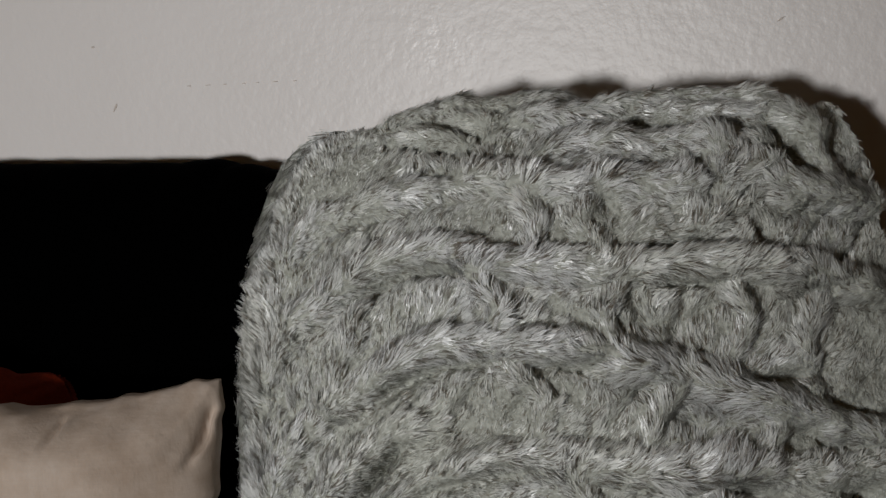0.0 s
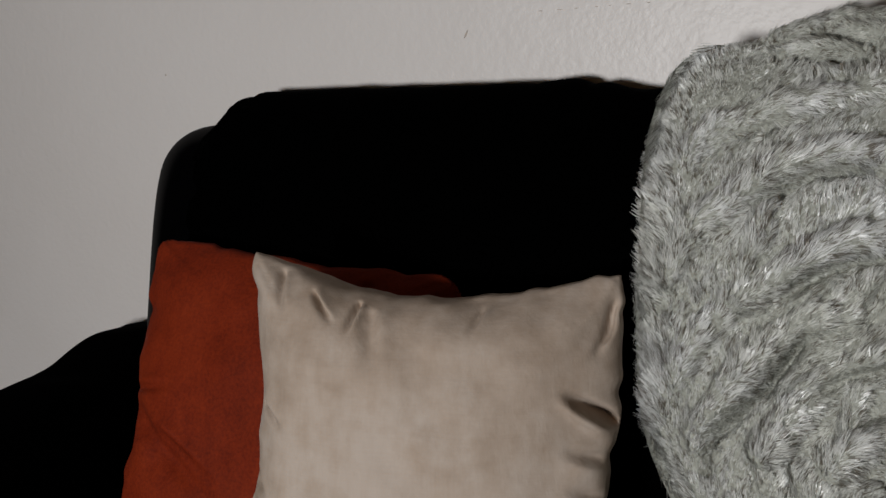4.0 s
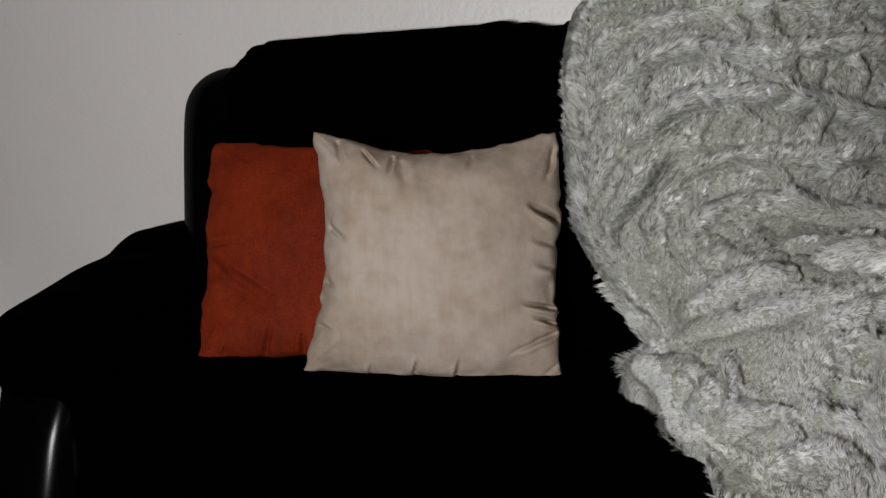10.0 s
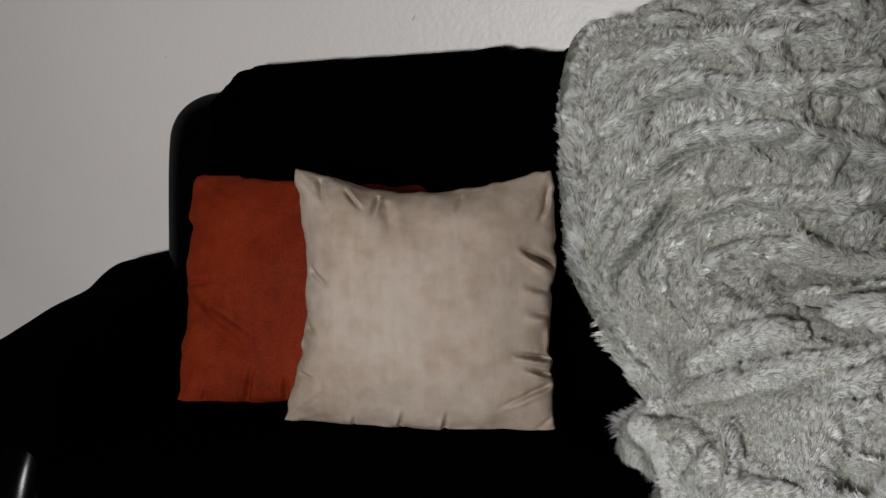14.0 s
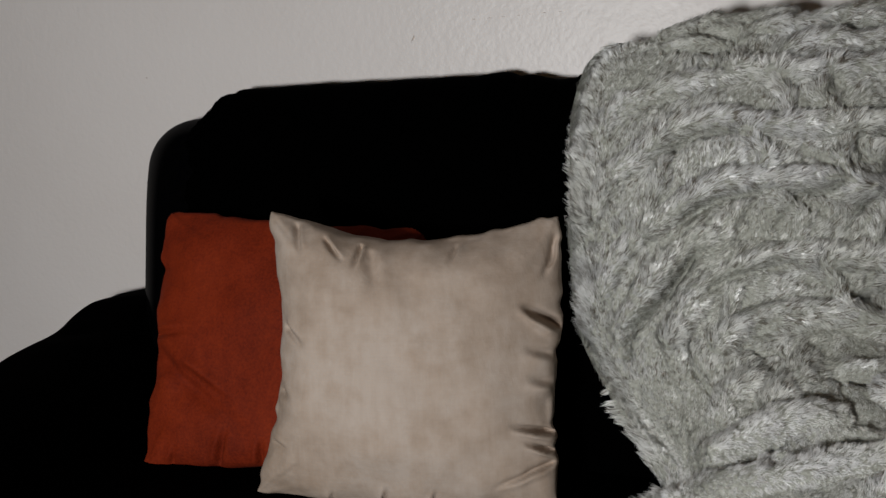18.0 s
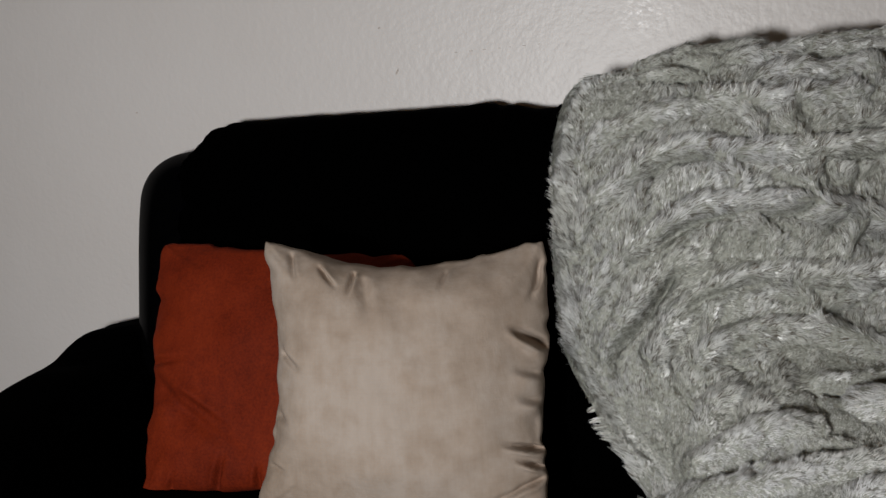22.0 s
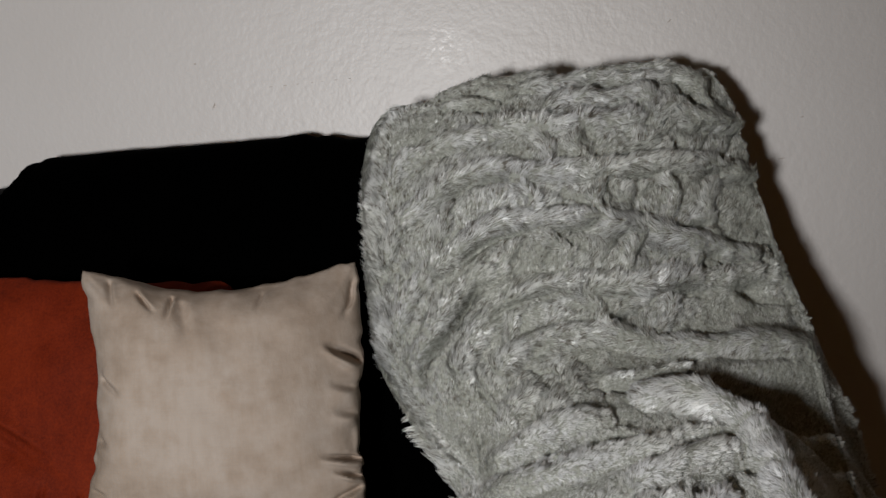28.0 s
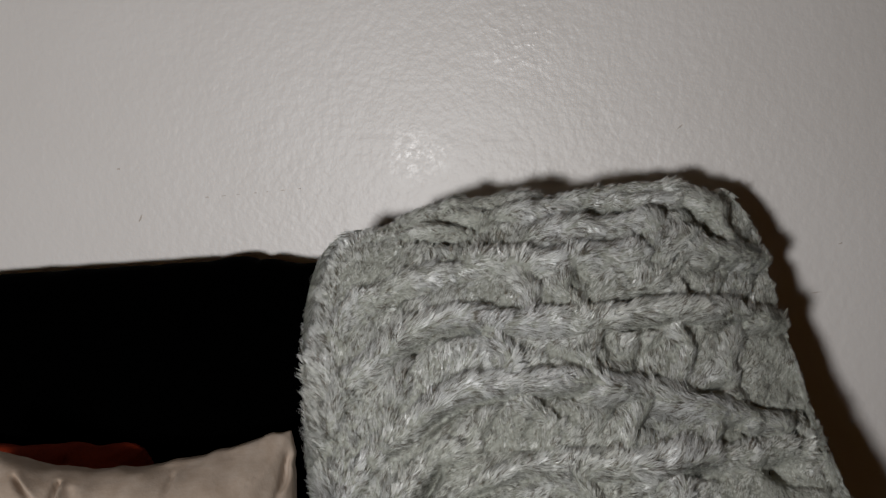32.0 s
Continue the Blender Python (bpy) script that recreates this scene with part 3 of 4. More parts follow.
class Folds:
    """Ropes and creases of the blanket, each drawn as a line across the cloth (x from its edge, s down its length)."""

    def __init__(self, X, S, wander):
        self.X, self.S, self.wander = X, S, wander
        self.rope, self.trough, self.lip = np.zeros_like(X), np.zeros_like(X), np.zeros_like(X)
        self.cos, self.sin, self.pull = np.zeros_like(X), np.zeros_like(X), np.full_like(X, 1e-6)
        self.fan_x, self.fan_s = np.zeros_like(X), np.zeros_like(X)

    def line(self, pts):
        """Signed distance from a line, place along it, its length and its heading there."""
        X, S = self.X + 0.005 * self.wander, self.S + 0.004 * self.wander[::-1]
        best, side, along, head = np.full_like(X, 9.0), np.zeros_like(X), np.zeros_like(X), np.zeros_like(X)
        self.off_x, self.off_s = np.zeros_like(X), np.zeros_like(X)
        run = 0.0
        for (x0, s0), (x1, s1) in zip(pts, pts[1:]):
            dx, ds = x1 - x0, s1 - s0
            span = math.hypot(dx, ds)
            k = np.clip(((X - x0) * dx + (S - s0) * ds) / span**2, 0, 1)
            ex, es = X - x0 - k * dx, S - s0 - k * ds
            d = np.hypot(ex, es)
            flip = 1.0 if (ds * -0.9 + dx * 0.45) > 0 else -1.0
            near = d < best
            best = np.where(near, d, best)
            self.off_x, self.off_s = np.where(near, ex, self.off_x), np.where(near, es, self.off_s)
            side = np.where(near, np.sign((ex * ds - es * dx) * flip) * d, side)
            along = np.where(near, run + k * span, along)
            head = np.where(near, math.atan2(ds, dx), head)
            run += span
        return best, side, along, run, head

    def comb(self, weight, head):
        head = np.where(np.sin(head) > 0.15, head + math.pi, head)
        self.cos += weight * np.cos(head)
        self.sin += weight * np.sin(head)
        self.pull += weight

    def ridge(self, *pts, wide=0.016, high=1.0):
        d, _, along, run, head = self.line(pts)
        end = smoothstep(-0.012, 0.02, along) * smoothstep(-0.012, 0.02, run - along)
        body = np.sqrt(np.clip(1 - (d / wide) ** 2, 0, 1)) * high * (0.55 + 0.45 * end)
        self.rope = np.maximum(self.rope, body)
        hold = np.exp(-((d / (1.5 * wide)) ** 2)) * 1.2
        self.comb(hold, head)
        out = hold * np.clip(d / (0.7 * wide), 0, 1) / np.maximum(d, 1e-5)
        self.fan_x += out * self.off_x
        self.fan_s += out * self.off_s

    def crease(self, *pts, wide=0.006, deep=1.0, lip=0.6):
        d, side, along, run, head = self.line(pts)
        end = 0.35 + 0.65 * smoothstep(0, 0.02, along) * smoothstep(0, 0.02, run - along)
        self.trough = np.maximum(self.trough, deep * end * np.exp(-((d / wide) ** 2)))
        self.lip = np.maximum(self.lip, lip * end * np.exp(-(((side - 0.015) / 0.011) ** 2)) * (side > 0))
        self.comb(0.8 * np.exp(-(((side - 0.012) / 0.016) ** 2)), head)


def upper_folds(f):
    """The part that hangs over the sofa back."""
    f.ridge((0.225, 0.222), (0.289, 0.228), (0.36, 0.194), (0.45, 0.204), (0.52, 0.249), (0.559, 0.314), high=0.8, wide=0.012)
    f.ridge((0.29, 0.262), (0.32, 0.256), (0.419, 0.256), (0.482, 0.287), (0.532, 0.321), high=0.8, wide=0.012)
    f.crease((0.31, 0.226), (0.414, 0.231), (0.469, 0.236), (0.523, 0.277), deep=1.4, wide=0.005)
    f.crease((0.428, 0.284), (0.452, 0.315), deep=1.3, wide=0.006)
    f.crease((0.470, 0.330), (0.492, 0.306), (0.505, 0.290), deep=1.3, wide=0.006)
    f.ridge((0.066, 0.396), (0.095, 0.356), (0.147, 0.328), (0.200, 0.311), (0.248, 0.299), (0.304, 0.307), (0.416, 0.303), (0.484, 0.288), (0.538, 0.307), (0.60, 0.325))
    f.ridge((0.051, 0.526), (0.087, 0.454), (0.135, 0.417), (0.168, 0.392), (0.220, 0.378), (0.317, 0.386), (0.467, 0.382), (0.534, 0.387), (0.586, 0.403), (0.625, 0.413))
    f.ridge((0.064, 0.617), (0.120, 0.540), (0.157, 0.506), (0.195, 0.475), (0.233, 0.458), (0.342, 0.456), (0.445, 0.478), (0.508, 0.500), (0.606, 0.540), (0.635, 0.548))
    f.ridge((0.090, 0.666), (0.133, 0.610), (0.166, 0.565), (0.204, 0.535), high=0.9)
    f.ridge((0.158, 0.661), (0.202, 0.605), (0.226, 0.588), (0.283, 0.556), (0.319, 0.552), (0.426, 0.559), (0.535, 0.566), (0.608, 0.574), (0.65, 0.580))
    f.ridge((0.217, 0.661), (0.259, 0.631), (0.308, 0.622), (0.373, 0.622), (0.442, 0.652), (0.506, 0.665), (0.578, 0.677), (0.65, 0.69))
    f.ridge((0.045, 0.330), (0.060, 0.390), (0.048, 0.460), (0.036, 0.540), high=0.5)
    f.ridge((0.075, 0.560), (0.050, 0.610), (0.030, 0.680), high=0.6)
    f.ridge((0.090, 0.200), (0.170, 0.190), (0.250, 0.196), high=0.8, wide=0.014)
    # zigzag tucks that link the ropes
    for line in (((0.350, 0.312), (0.340, 0.345), (0.372, 0.376)), ((0.456, 0.352), (0.494, 0.315)), ((0.275, 0.310), (0.305, 0.345), (0.310, 0.380)), ((0.260, 0.395), (0.285, 0.425), (0.275, 0.452)), ((0.392, 0.395), (0.372, 0.425), (0.384, 0.462)), ((0.485, 0.400), (0.500, 0.430), (0.470, 0.475)), ((0.440, 0.485), (0.424, 0.515), (0.410, 0.550)), ((0.290, 0.475), (0.330, 0.505), (0.315, 0.545)), ((0.536, 0.520), (0.520, 0.540), (0.500, 0.560)), ((0.350, 0.560), (0.375, 0.590), (0.372, 0.615)), ((0.490, 0.575), (0.480, 0.610), (0.450, 0.640)), ((0.560, 0.420), (0.545, 0.450), (0.560, 0.500)), ((0.155, 0.420), (0.150, 0.470), (0.135, 0.520)), ((0.250, 0.565), (0.245, 0.600), (0.225, 0.650))):
        f.ridge(*line, wide=0.010, high=0.62)
    # deep tucks
    f.crease((0.121, 0.250), (0.201, 0.263), (0.225, 0.256), deep=1.5, wide=0.006)
    f.crease((0.146, 0.224), (0.200, 0.241), (0.225, 0.256), deep=1.0)
    f.crease((0.184, 0.299), (0.202, 0.303), (0.216, 0.307), deep=1.5, wide=0.0065)
    f.crease((0.488, 0.268), (0.510, 0.277), (0.542, 0.292), deep=1.8, wide=0.0065)
    f.crease((0.198, 0.554), (0.181, 0.580), (0.163, 0.605), (0.139, 0.631), (0.105, 0.660), (0.080, 0.695), deep=2.2, wide=0.0042, lip=0.35)
    f.crease((0.135, 0.439), (0.168, 0.414), (0.192, 0.398), (0.243, 0.394), deep=1.2)
    f.crease((0.172, 0.521), (0.200, 0.492), (0.233, 0.475), (0.274, 0.470), deep=1.2)
    f.crease((0.202, 0.608), (0.241, 0.584), (0.277, 0.570), (0.319, 0.560), deep=1.1)
    f.crease((0.600, 0.590), (0.622, 0.604), deep=2.6, wide=0.012)
    f.crease((0.632, 0.535), (0.634, 0.585), deep=2.0, wide=0.006)
    for line in (((0.302, 0.293), (0.381, 0.284), (0.393, 0.270)), ((0.399, 0.368), (0.435, 0.361), (0.464, 0.358)), ((0.414, 0.398), (0.476, 0.402)), ((0.311, 0.472), (0.363, 0.472), (0.388, 0.466)), ((0.507, 0.486), (0.564, 0.486)), ((0.559, 0.408), (0.590, 0.408)), ((0.472, 0.577), (0.531, 0.592)), ((0.379, 0.611), (0.449, 0.588)), ((0.255, 0.645), (0.293, 0.634)), ((0.450, 0.676), (0.491, 0.676))):
        f.crease(*line, deep=0.9, lip=0.3)
    for line in (((0.357, 0.316), (0.366, 0.336)), ((0.462, 0.352), (0.500, 0.317)), ((0.499, 0.338), (0.527, 0.383)), ((0.398, 0.412), (0.408, 0.436)), ((0.436, 0.515), (0.452, 0.530)), ((0.540, 0.524), (0.568, 0.535), (0.578, 0.562)), ((0.451, 0.645), (0.493, 0.628)), ((0.504, 0.629), (0.523, 0.668)), ((0.114, 0.356), (0.100, 0.376)), ((0.050, 0.400), (0.055, 0.430)), ((0.117, 0.526), (0.102, 0.547)), ((0.132, 0.538), (0.136, 0.560)), ((0.079, 0.628), (0.062, 0.652)), ((0.081, 0.470), (0.086, 0.494)), ((0.154, 0.473), (0.145, 0.502)), ((0.247, 0.578), (0.226, 0.592)), ((0.299, 0.620), (0.263, 0.650))):
        f.crease(*line, deep=0.75, lip=0.3)


def lower_folds(f):
    """The part that spreads over the seat."""
    f.crease((0.338, 0.706), (0.381, 0.712), (0.423, 0.706), (0.457, 0.708), (0.485, 0.733), (0.521, 0.760), deep=2.0, wide=0.007)
    f.crease((0.214, 0.811), (0.188, 0.828), (0.155, 0.852), (0.130, 0.866), deep=1.3, wide=0.009, lip=0.9)
    f.crease((0.212, 0.846), (0.199, 0.870), deep=1.2)
    f.crease((0.355, 0.860), (0.385, 0.844), (0.467, 0.848), deep=1.3)
    f.crease((0.285, 0.812), (0.330, 0.826), deep=0.8)
    f.crease((0.374, 0.940), (0.395, 0.913), (0.433, 0.898), (0.474, 0.920), deep=1.4)
    f.crease((0.046, 0.931), (0.114, 0.945), deep=1.3)
    f.crease((0.054, 1.021), (0.092, 1.012), (0.109, 0.992), deep=1.2, lip=0.8)
    f.crease((0.079, 1.048), (0.110, 1.031), (0.141, 1.005), deep=1.2, lip=0.8)
    f.crease((0.220, 1.047), (0.252, 1.028), (0.285, 0.996), deep=1.7, wide=0.0065)
    f.crease((0.235, 1.058), (0.240, 1.080), (0.232, 1.105), deep=1.2)
    f.crease((0.179, 1.069), (0.150, 1.103), deep=0.7)
    f.crease((0.262, 1.093), (0.318, 1.055), (0.355, 1.031), (0.386, 1.012), deep=2.0, wide=0.007, lip=0.8)
    f.crease((0.264, 1.095), (0.256, 1.118), (0.243, 1.151), deep=1.6, wide=0.0065)
    f.crease((0.351, 0.999), (0.378, 0.976), (0.403, 0.955), deep=1.3)
    f.crease((0.088, 1.285), (0.129, 1.247), (0.179, 1.200), deep=1.6, wide=0.0065, lip=0.8)
    f.crease((0.235, 1.193), (0.262, 1.173), (0.288, 1.155), (0.316, 1.142), deep=1.7, wide=0.0065)
    f.crease((0.261, 1.178), (0.232, 1.225), (0.200, 1.275), deep=1.6, wide=0.0065)
    f.crease((0.375, 1.059), (0.415, 1.034), (0.436, 1.025), deep=1.2)
    f.crease((0.418, 1.041), (0.380, 1.088), (0.349, 1.126), deep=1.7, wide=0.0065)
    f.crease((0.327, 1.178), (0.344, 1.162), (0.352, 1.150), deep=1.6)
    f.crease((0.285, 1.182), (0.230, 1.268), deep=1.2)
    f.crease((0.165, 1.290), (0.142, 1.325), deep=1.8, wide=0.007)
    f.ridge((0.404, 0.941), (0.334, 1.010), (0.251, 1.082), (0.190, 1.160), (0.129, 1.225), wide=0.015, high=1.2)
    f.ridge((0.415, 1.045), (0.318, 1.105), (0.220, 1.180), (0.131, 1.268), wide=0.015, high=1.2)
    f.ridge((0.400, 1.090), (0.361, 1.128), (0.293, 1.190), (0.205, 1.268), wide=0.015, high=1.2)
    for line in (((0.262, 0.985), (0.300, 1.020), (0.330, 1.050)), ((0.205, 1.050), (0.235, 1.085), (0.262, 1.092)), ((0.330, 1.080), (0.345, 1.120), (0.330, 1.160)), ((0.180, 1.165), (0.215, 1.190), (0.232, 1.225)), ((0.150, 1.110), (0.100, 1.130), (0.060, 1.150)), ((0.110, 1.040), (0.150, 1.000), (0.175, 0.960)), ((0.300, 0.955), (0.350, 0.935), (0.390, 0.945))):
        f.ridge(*line, wide=0.011, high=0.8)
    f.ridge((0.395, 0.985), (0.425, 0.995), (0.450, 1.020), high=0.8)
    f.ridge((0.205, 1.050), (0.225, 1.020), (0.262, 0.985), (0.320, 0.935), high=0.8)
    f.ridge((0.060, 1.075), (0.120, 1.050), (0.190, 1.052), high=0.5)
    f.ridge((0.165, 1.105), (0.150, 1.160), (0.110, 1.215), (0.070, 1.260), wide=0.020, high=0.7)
    f.ridge((0.120, 0.850), (0.180, 0.810), (0.235, 0.780), (0.30, 0.770), wide=0.020, high=0.8)
    f.ridge((0.10, 0.905), (0.190, 0.880), (0.280, 0.850), (0.345, 0.842), wide=0.020, high=0.7)
    f.ridge((0.380, 0.742), (0.432, 0.772), (0.460, 0.820), (0.472, 0.885), (0.480, 0.960), wide=0.024, high=1.3)
    f.ridge((0.310, 0.900), (0.370, 0.875), (0.430, 0.872), high=0.9)
    f.ridge((0.030, 0.965), (0.070, 0.975), (0.110, 0.968), high=0.6, wide=0.022)
    f.ridge((0.250, 0.700), (0.200, 0.735), (0.160, 0.780), high=0.6)
    f.ridge((0.320, 0.680), (0.270, 0.730), (0.235, 0.760), high=0.6)
    for line in (((0.040, 1.310), (0.058, 1.365), (0.045, 1.440)), ((0.100, 1.320), (0.088, 1.380), (0.108, 1.450)), ((0.160, 1.300), (0.172, 1.360), (0.152, 1.440))):
        f.ridge(*line, wide=0.015, high=0.8)


# the cloth's scalloped edge on the seat: place along the cloth, and how far the edge draws in
SCALLOPS = ((0.78, 0.0), (0.84, 0.006), (0.875, 0.008), (0.905, -0.008), (0.94, -0.014), (0.965, -0.004), (0.985, 0.018), (1.02, 0.027), (1.045, 0.014), (1.075, 0.0), (1.10, 0.008), (1.115, 0.02), (1.145, 0.004), (1.185, -0.016), (1.20, -0.004), (1.215, 0.036), (1.257, 0.05), (1.285, 0.042), (1.307, 0.012), (1.33, 0.0))


def blanket():
    nv, nu = 560, 290
    A, B, C = (spline(K, nv)[:, None] for K in (LEFT, MIDDLE, RIGHT))
    s = np.linspace(-0.07, 1.15, nu)[None, :, None]
    q = np.clip(s, 0, 1)
    P = A * (1 - q) * (1 - 2 * q) + B * 4 * q * (1 - q) + C * q * (2 * q - 1)
    # both long edges turn in under
    out = np.clip(np.abs(s - 0.5) - 0.5, 0, 1) / 0.07
    N = normals_of(P)
    if N[nv // 3, nu // 2, 1] > 0:
        N = -N
    along = np.linspace(0, 1, nv)[:, None, None]
    hang = smoothstep(0.42, 0.58, along) * (1 - smoothstep(0.62, 0.78, along)) * np.clip(s - 1, 0, 1) / 0.15
    out = np.minimum(out, 1.2) * (1 - 0.9 * np.clip(hang * 8, 0, 1))
    turn = np.clip((0.15 - s) / 0.15, 0, 1)
    P = P - N * (0.035 * out + 0.020 * (1 - np.sqrt(1 - 0.97 * turn**2)))
    # the far side falls away towards the floor
    P = P + hang * np.array([0.100, 0.10, 0.0]) - hang**0.8 * np.array([0, 0, 0.16])
    S = np.cumsum(np.r_[0, np.linalg.norm(np.diff(P[:, nu // 2], axis=0), axis=1)])[:, None]
    X = np.cumsum(np.concatenate([np.zeros((nv, 1)), np.linalg.norm(np.diff(P, axis=1), axis=2)], 1), 1)
    S = S + 0 * X
    F = np.stack([X, S, 0 * X], -1)
    warp = value_noise(F, 5.0, 31, 2)
    lump = value_noise(F, 16, 41, 2)
    low = smoothstep(0.66, 0.80, S + 0.10 * (X - 0.3) + 0.05 * warp)
    f = Folds(X - 0.027 * smoothstep(0.85, 1.0, S), S + 0.008 * (1 - low), value_noise(F, 22, 87, 2))
    upper_folds(f)
    lower_folds(f)
    # finer unplanned crinkles between the drawn folds
    ph = (S / 0.047 + 0.9 * warp - 4.0 * np.exp(-X / 0.135) * (1 - low) + X * (6.0 * low - 0.9) + 0.35 * value_noise(F, 19, 33))
    c1 = np.exp(-(((ph - np.floor(ph) - 0.5) / 0.13) ** 2)) * smoothstep(0.0, 0.5, value_noise(F, 16, 35))
    ph2 = X / 0.05 + 0.8 * value_noise(F, 9, 37, 2) + S * 7
    c2 = np.exp(-(((ph2 - np.floor(ph2) - 0.5) / 0.12) ** 2)) * smoothstep(0.05, 0.5, value_noise(F, 15, 39))
    fine = np.maximum(c1, c2) * (1 - np.clip(f.rope, 0, 1)) * (1 - 0.5 * low)
    # the pocket behind the roll of cloth
    px = X - np.interp(S, (0.72, 0.80, 0.90, 0.95, 1.02, 1.10, 1.15), (0.44, 0.50, 0.545, 0.55, 0.525, 0.47, 0.43))
    pocket = smoothstep(-0.012, 0.045, px) * smoothstep(0.70, 0.74, S) * (1 - smoothstep(0.98, 1.12, S))
    rim = 0.45 + 0.55 * smoothstep(0.02, 0.09, X)
    rope = np.maximum(f.rope, 0.75 * f.lip) * (0.78 + 0.10 * low + (0.30 - 0.18 * low) * value_noise(F, 26, 93, 2))
    H = rim * (0.024 + 0.008 * low) * rope - 0.017 * f.trough - 0.008 * fine + 0.005 * lump + 0.012 * value_noise(F, 3.2, 43) + 0.003 * value_noise(F, 34, 45) + 0.002 * value_noise(F, 80, 46) + 0.006 * low * value_noise(F, 9, 73)
    brink = 1 - smoothstep(0.02, 0.07, X)
    far_edge = smoothstep(-0.10, -0.03, X - X[:, -1:])
    H = H + 0.009 * brink * (1 - low) * value_noise(F, 26, 95, 2)
    pile = np.clip(0.30 + 0.62 * rope + 0.20 * lump + 0.16 * value_noise(F, 30, 76) + (0.40 - 0.3 * smoothstep(0.55, 0.68, S)) * brink - low * (0.23 + 0.08 * value_noise(F, 17, 75)) * (1 - brink) * (1 - np.clip(rope, 0, 1)), 0, 1) * (1 - 0.45 * far_edge * (1 - low)) * (1 - 0.95 * np.clip(1.3 * f.trough + 0.6 * fine, 0, 1))
    # the pile runs along the ropes, fans out from their spines, and stands up the cloth in the hollows
    k = np.clip(1.3 * f.pull, 0, 1)
    cx = (f.cos + 0.6 * f.fan_x) / f.pull * k + (1 - k) * (0.25 + 0.45 * low)
    cs = (f.sin + 0.6 * f.fan_s) / f.pull * k - (1 - 0.75 * k) * 0.8
    left = 0.7 * (1 - smoothstep(0.03, 0.13, X)) * (1 - low)
    cx, cs = cx * (1 - left) - 0.6 * left, cs * (1 - left) - 1.0 * left
    # and falls outwards over the near edge
    fringe = (1 - smoothstep(0.0, 0.05 + 0.06 * low, X - 0.02)) * smoothstep(0.2, 0.3, S) * np.maximum(smoothstep(0.84, 0.92, S), smoothstep(0.03, 0.05, X))
    cx, cs = cx * (1 - fringe) - 0.9 * fringe, cs * (1 - fringe) - (0.55 - 0.8 * low) * fringe
    lie = np.arctan2(cs, cx)
    P = P + N * (H - 0.004)[..., None]
    P = P + (pocket * (0.11 - 0.022 * np.sin(S * 95 + 3 * warp)))[..., None] * np.array([0.22, 0.50, -0.70])
    P[..., 2] -= 0.06 * np.clip(-s[..., 0], 0, 1) / 0.07 * smoothstep(0.7, 0.9, S)
    ragged = -0.018 * value_noise(F, 15, 81) * smoothstep(0.5, 0.7, S) * np.exp((X - X[:, -1:]) / 0.05)
    T = np.array(SCALLOPS)
    P[..., 0] += ragged + np.interp(S, T[:, 0], T[:, 1]) * np.exp(-X / 0.07)
    base = grid_mesh("fur_blanket", P, FUR_BASE)
    tagged(base, "thick grey-green faux fur blanket draped over the sofa", "blanket")
    return base, P, F, pile, lie, lump, brink


blanket_ob, BP, BF, pile_length, pile_lie, pile_lump, pile_brink = blanket()


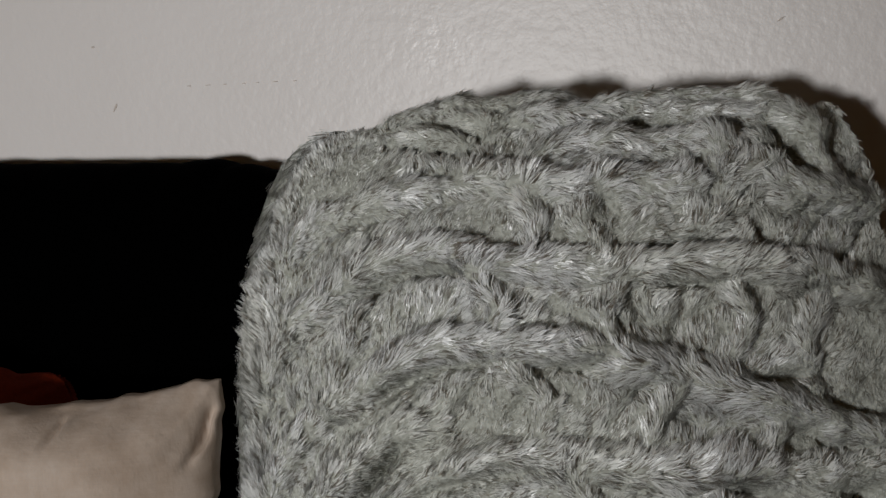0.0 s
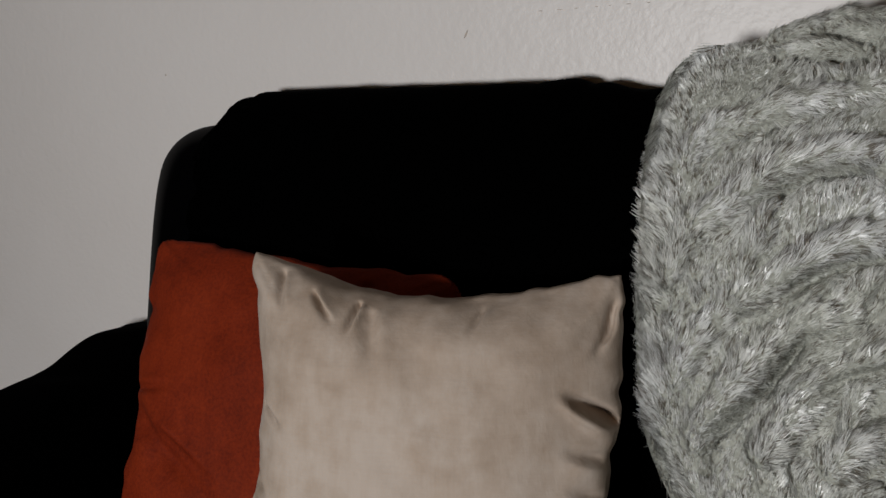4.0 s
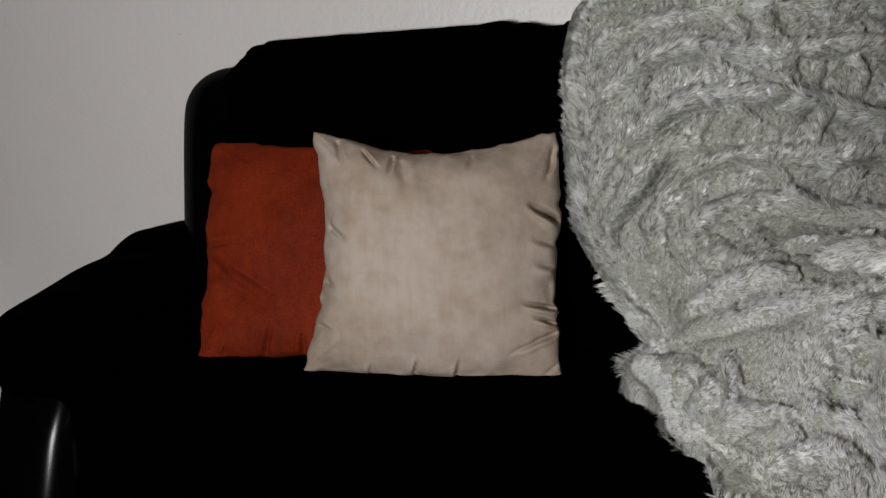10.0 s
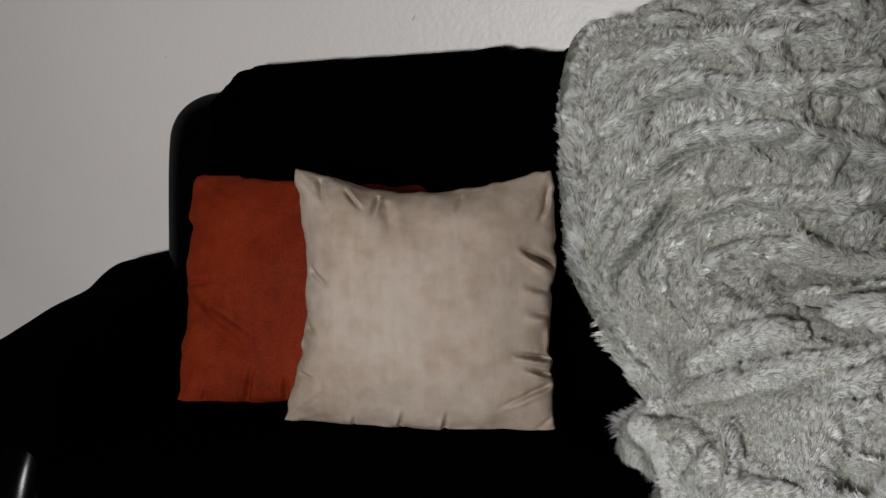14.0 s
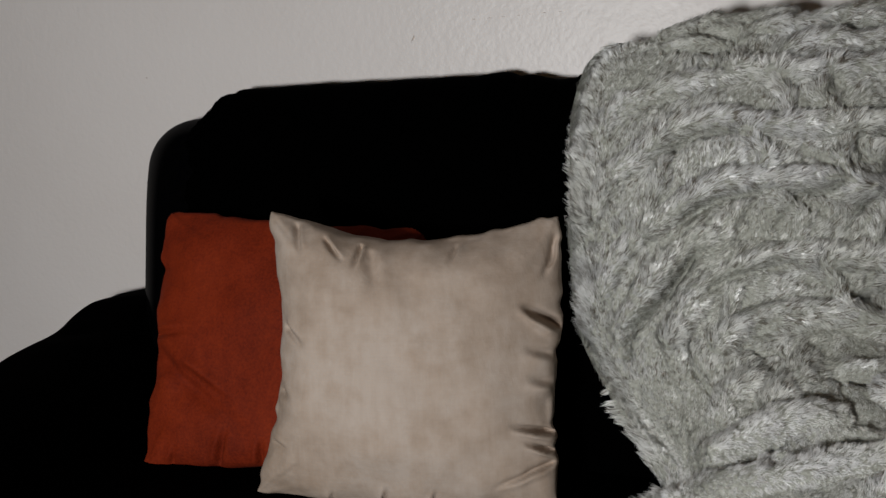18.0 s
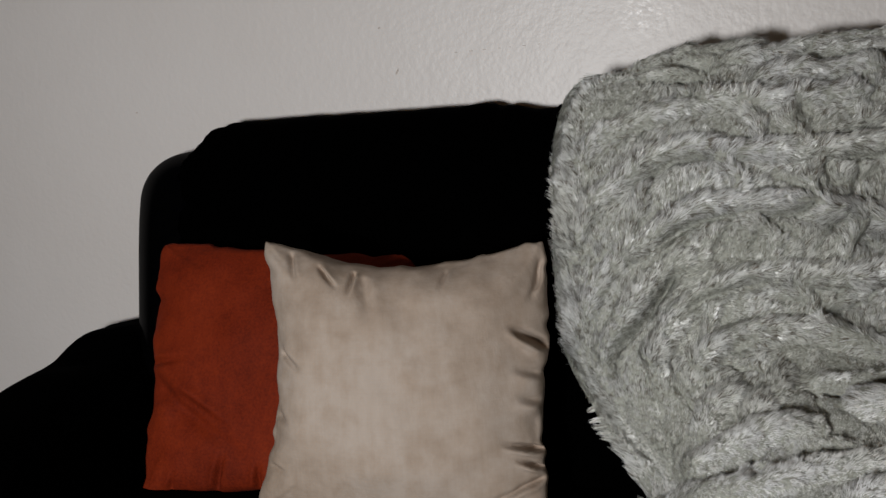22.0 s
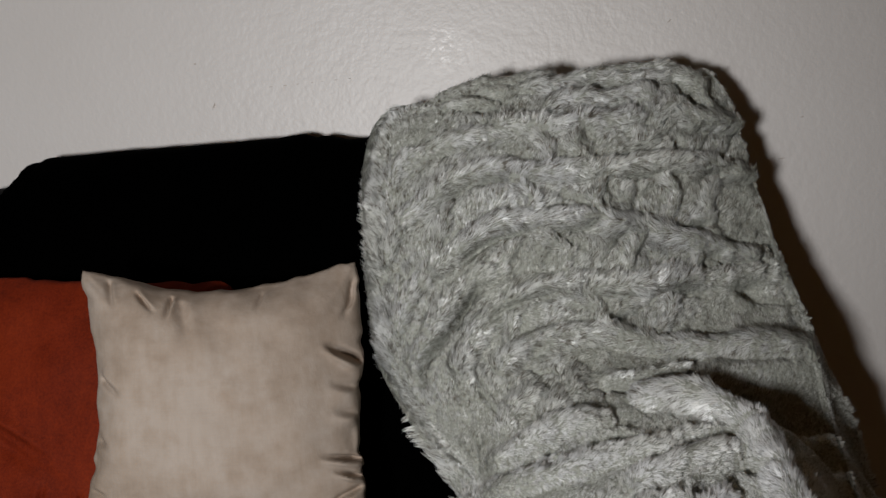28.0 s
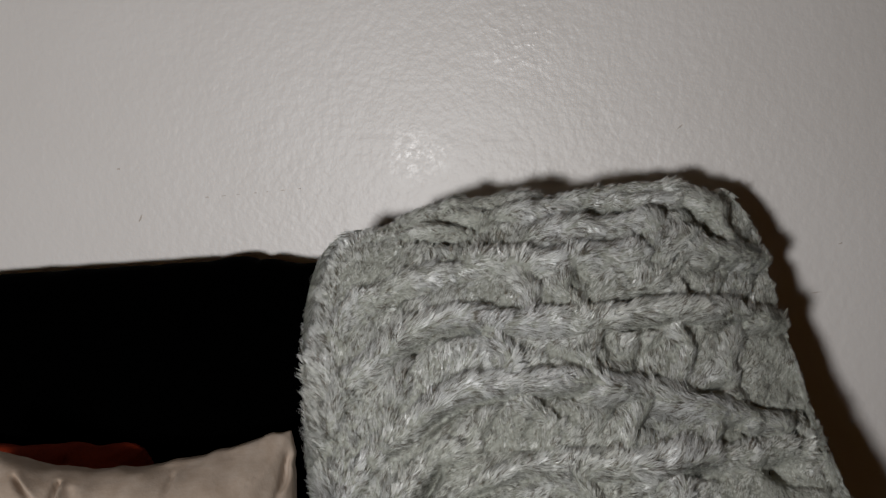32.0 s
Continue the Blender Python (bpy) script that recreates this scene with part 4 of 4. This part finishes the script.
def fur(parent, P, F, band, lie, lump, brink):
    rng = np.random.default_rng(7)
    nv, nu = P.shape[:2]
    N = normals_of(P)
    if N[nv // 3, nu // 2, 1] > 0:
        N = -N
    du, dv = np.gradient(P, axis=1), np.gradient(P, axis=0)
    area = np.linalg.norm(np.cross(du, dv), axis=-1)
    area = (area * (0.25 + 0.75 * smoothstep(0.08, 0.16, F[..., 1])) * (1 - 0.7 * smoothstep(1.36, 1.45, F[..., 1])))[:-1, :-1].ravel()
    tufts, per = 76000, 10
    cell = rng.choice(area.size, tufts, p=area / area.sum())
    i, j = cell // (nu - 1), cell % (nu - 1)
    fi, fj = rng.random(tufts), rng.random(tufts)

    def at(G):
        fi_, fj_ = (fi[:, None], fj[:, None]) if G.ndim == 3 else (fi, fj)
        return (G[i, j] * (1 - fi_) + G[i + 1, j] * fi_) * (1 - fj_) + (G[i, j + 1] * (1 - fi_) + G[i + 1, j + 1] * fi_) * fj_

    p, n, tu, f, bd, lp, br = at(P), at(N), at(du), at(F), at(band), at(lump), at(brink)
    lo = np.arctan2(at(np.sin(lie)), at(np.cos(lie)))
    n /= np.linalg.norm(n, axis=1, keepdims=True)
    tu /= np.linalg.norm(tu, axis=1, keepdims=True)
    tv = np.cross(tu, n)
    tv *= np.sign((tv * at(dv)).sum(1))[:, None]
    low = smoothstep(0.66, 0.85, f[:, 1])
    ang = lo + 0.45 * value_noise(f, 13, 51, 2) + 0.35 * value_noise(f, 48, 53) + rng.normal(0, 0.16, tufts)
    flow = np.cos(ang)[:, None] * tu + np.sin(ang)[:, None] * tv
    long = (1 - 0.12 * low) * (0.0085 + 0.0155 * np.clip(bd, 0, 1)) * (0.85 + 0.3 * lp) * rng.uniform(0.75, 1.25, tufts) * (1 + (0.12 + 0.6 * low) * br)
    lift = np.clip(0.56 - 0.34 * bd + 0.20 * value_noise(f, 18, 57) + 0.26 * value_noise(f, 60, 59) + (0.48 - 0.4 * bd - 0.5 * br) * low + 1.0 * br * (1 - low) + rng.normal(0, 0.12 + 0.2 * br, tufts), 0.10, 1.6)
    # strands of each tuft lean together at the tips
    m = tufts * per
    k = np.repeat(np.arange(tufts), per)
    off = rng.normal(0, 0.0020, (m, 2))
    root = p[k] + off[:, :1] * tu[k] + off[:, 1:] * tv[k] - 0.002 * n[k]
    d = flow[k] + lift[k][:, None] * n[k] + rng.normal(0, 0.09, (m, 3))
    d /= np.linalg.norm(d, axis=1, keepdims=True)
    L = (long[k] * rng.uniform(0.7, 1.15, m))[:, None]
    side = np.cross(d, n[k])
    side /= np.maximum(np.linalg.norm(side, axis=1, keepdims=True), 1e-6)
    w = (rng.uniform(0.00022, 0.00062, m) * (1 - 0.22 * low[k]))[:, None]
    mid = root + d * L * 0.5 - off[:, :1] * tu[k] * 0.2
    tip = root + d * L - n[k] * L * 0.12 - 0.55 * (off[:, :1] * tu[k] + off[:, 1:] * tv[k])
    V = np.stack([root - side * w, root + side * w, mid - side * w * 0.9, mid + side * w * 0.9, tip], 1).reshape(-1, 3)
    b = (np.arange(m) * 5)[:, None]
    quads, tris = b + np.array([[0, 1, 3, 2]]), b + np.array([[2, 3, 4]])
    me = bpy.data.meshes.new("fur_coat")
    me.vertices.add(len(V))
    me.vertices.foreach_set("co", V.astype(np.float32).ravel())
    loops = np.concatenate([quads, tris], 1).ravel()
    me.loops.add(len(loops))
    me.loops.foreach_set("vertex_index", loops.astype(np.int32))
    starts = (np.arange(m)[:, None] * 7 + np.array([[0, 4]])).ravel()
    me.polygons.add(2 * m)
    me.polygons.foreach_set("loop_start", starts.astype(np.int32))
    me.update(calc_edges=True)
    # less pale in hollows; the seat part is whitened, painting in more light
    tip_pale = 0.3 + 0.7 * np.clip(1.25 * bd + 0.3 * low, 0, 1)
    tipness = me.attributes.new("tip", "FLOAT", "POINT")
    tipness.data.foreach_set("value", (np.array([[0, 0, 0.55, 0.55, 1.0]]) * tip_pale[k][:, None] + np.array([[0.72, 0.72, 0.40, 0.40, 0.05]]) * low[k][:, None]).astype(np.float32).ravel())
    tone = me.attributes.new("tuft", "FLOAT", "POINT")
    # dark strands thinned and tone raised on the seat part, again painted brightness
    tone.data.foreach_set("value", np.repeat((0.5 + (rng.random(tufts) - 0.5) * (1 - 0.7 * low) + 0.06 * low)[k], 5).astype(np.float32))
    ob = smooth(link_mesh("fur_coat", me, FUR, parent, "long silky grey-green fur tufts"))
    return tagged(ob, kind="stuff")


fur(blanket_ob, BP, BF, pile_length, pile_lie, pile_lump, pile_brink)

# ---------------------------------------------------------------- white box by the wall
crate = tagged(empty("storage_box", (-1.75, 1.27, 0)), "white panelled storage box standing beside the sofa", "storage box")


def flared(name, lo, hi, mat, label="", bevel=0.004):
    """A piece of the box, whose end leans outwards towards the floor and stands a little askew."""
    bm = bmesh.new()
    box(bm, lo, hi, bevel)
    for v in bm.verts:
        if v.co.x > -1.75:
            v.co.x += (0.52 - v.co.z) * 0.27 + (1.275 - v.co.y) * 0.30 - 0.012
    return under(part(name, bm, mat, None, label), crate)


flared("body", (-1.95, 1.195, 0.0), (-1.562, 1.362, 0.512), GREY_EDGE, "grey board edges in the joints")
flared("lid", (-1.955, 1.190, 0.514), (-1.557, 1.364, 0.526), WHITE_BOARD)
for z0, z1 in ((0.03, 0.385), (0.389, 0.511)):
    flared("panel", (-1.575, 1.197, z0), (-1.557, 1.360, z1), WHITE_BOARD)
    flared("panel", (-1.745, 1.190, z0), (-1.570, 1.20, z1), WHITE_BOARD)
    flared("panel", (-1.945, 1.190, z0), (-1.755, 1.20, z1), WHITE_BOARD)
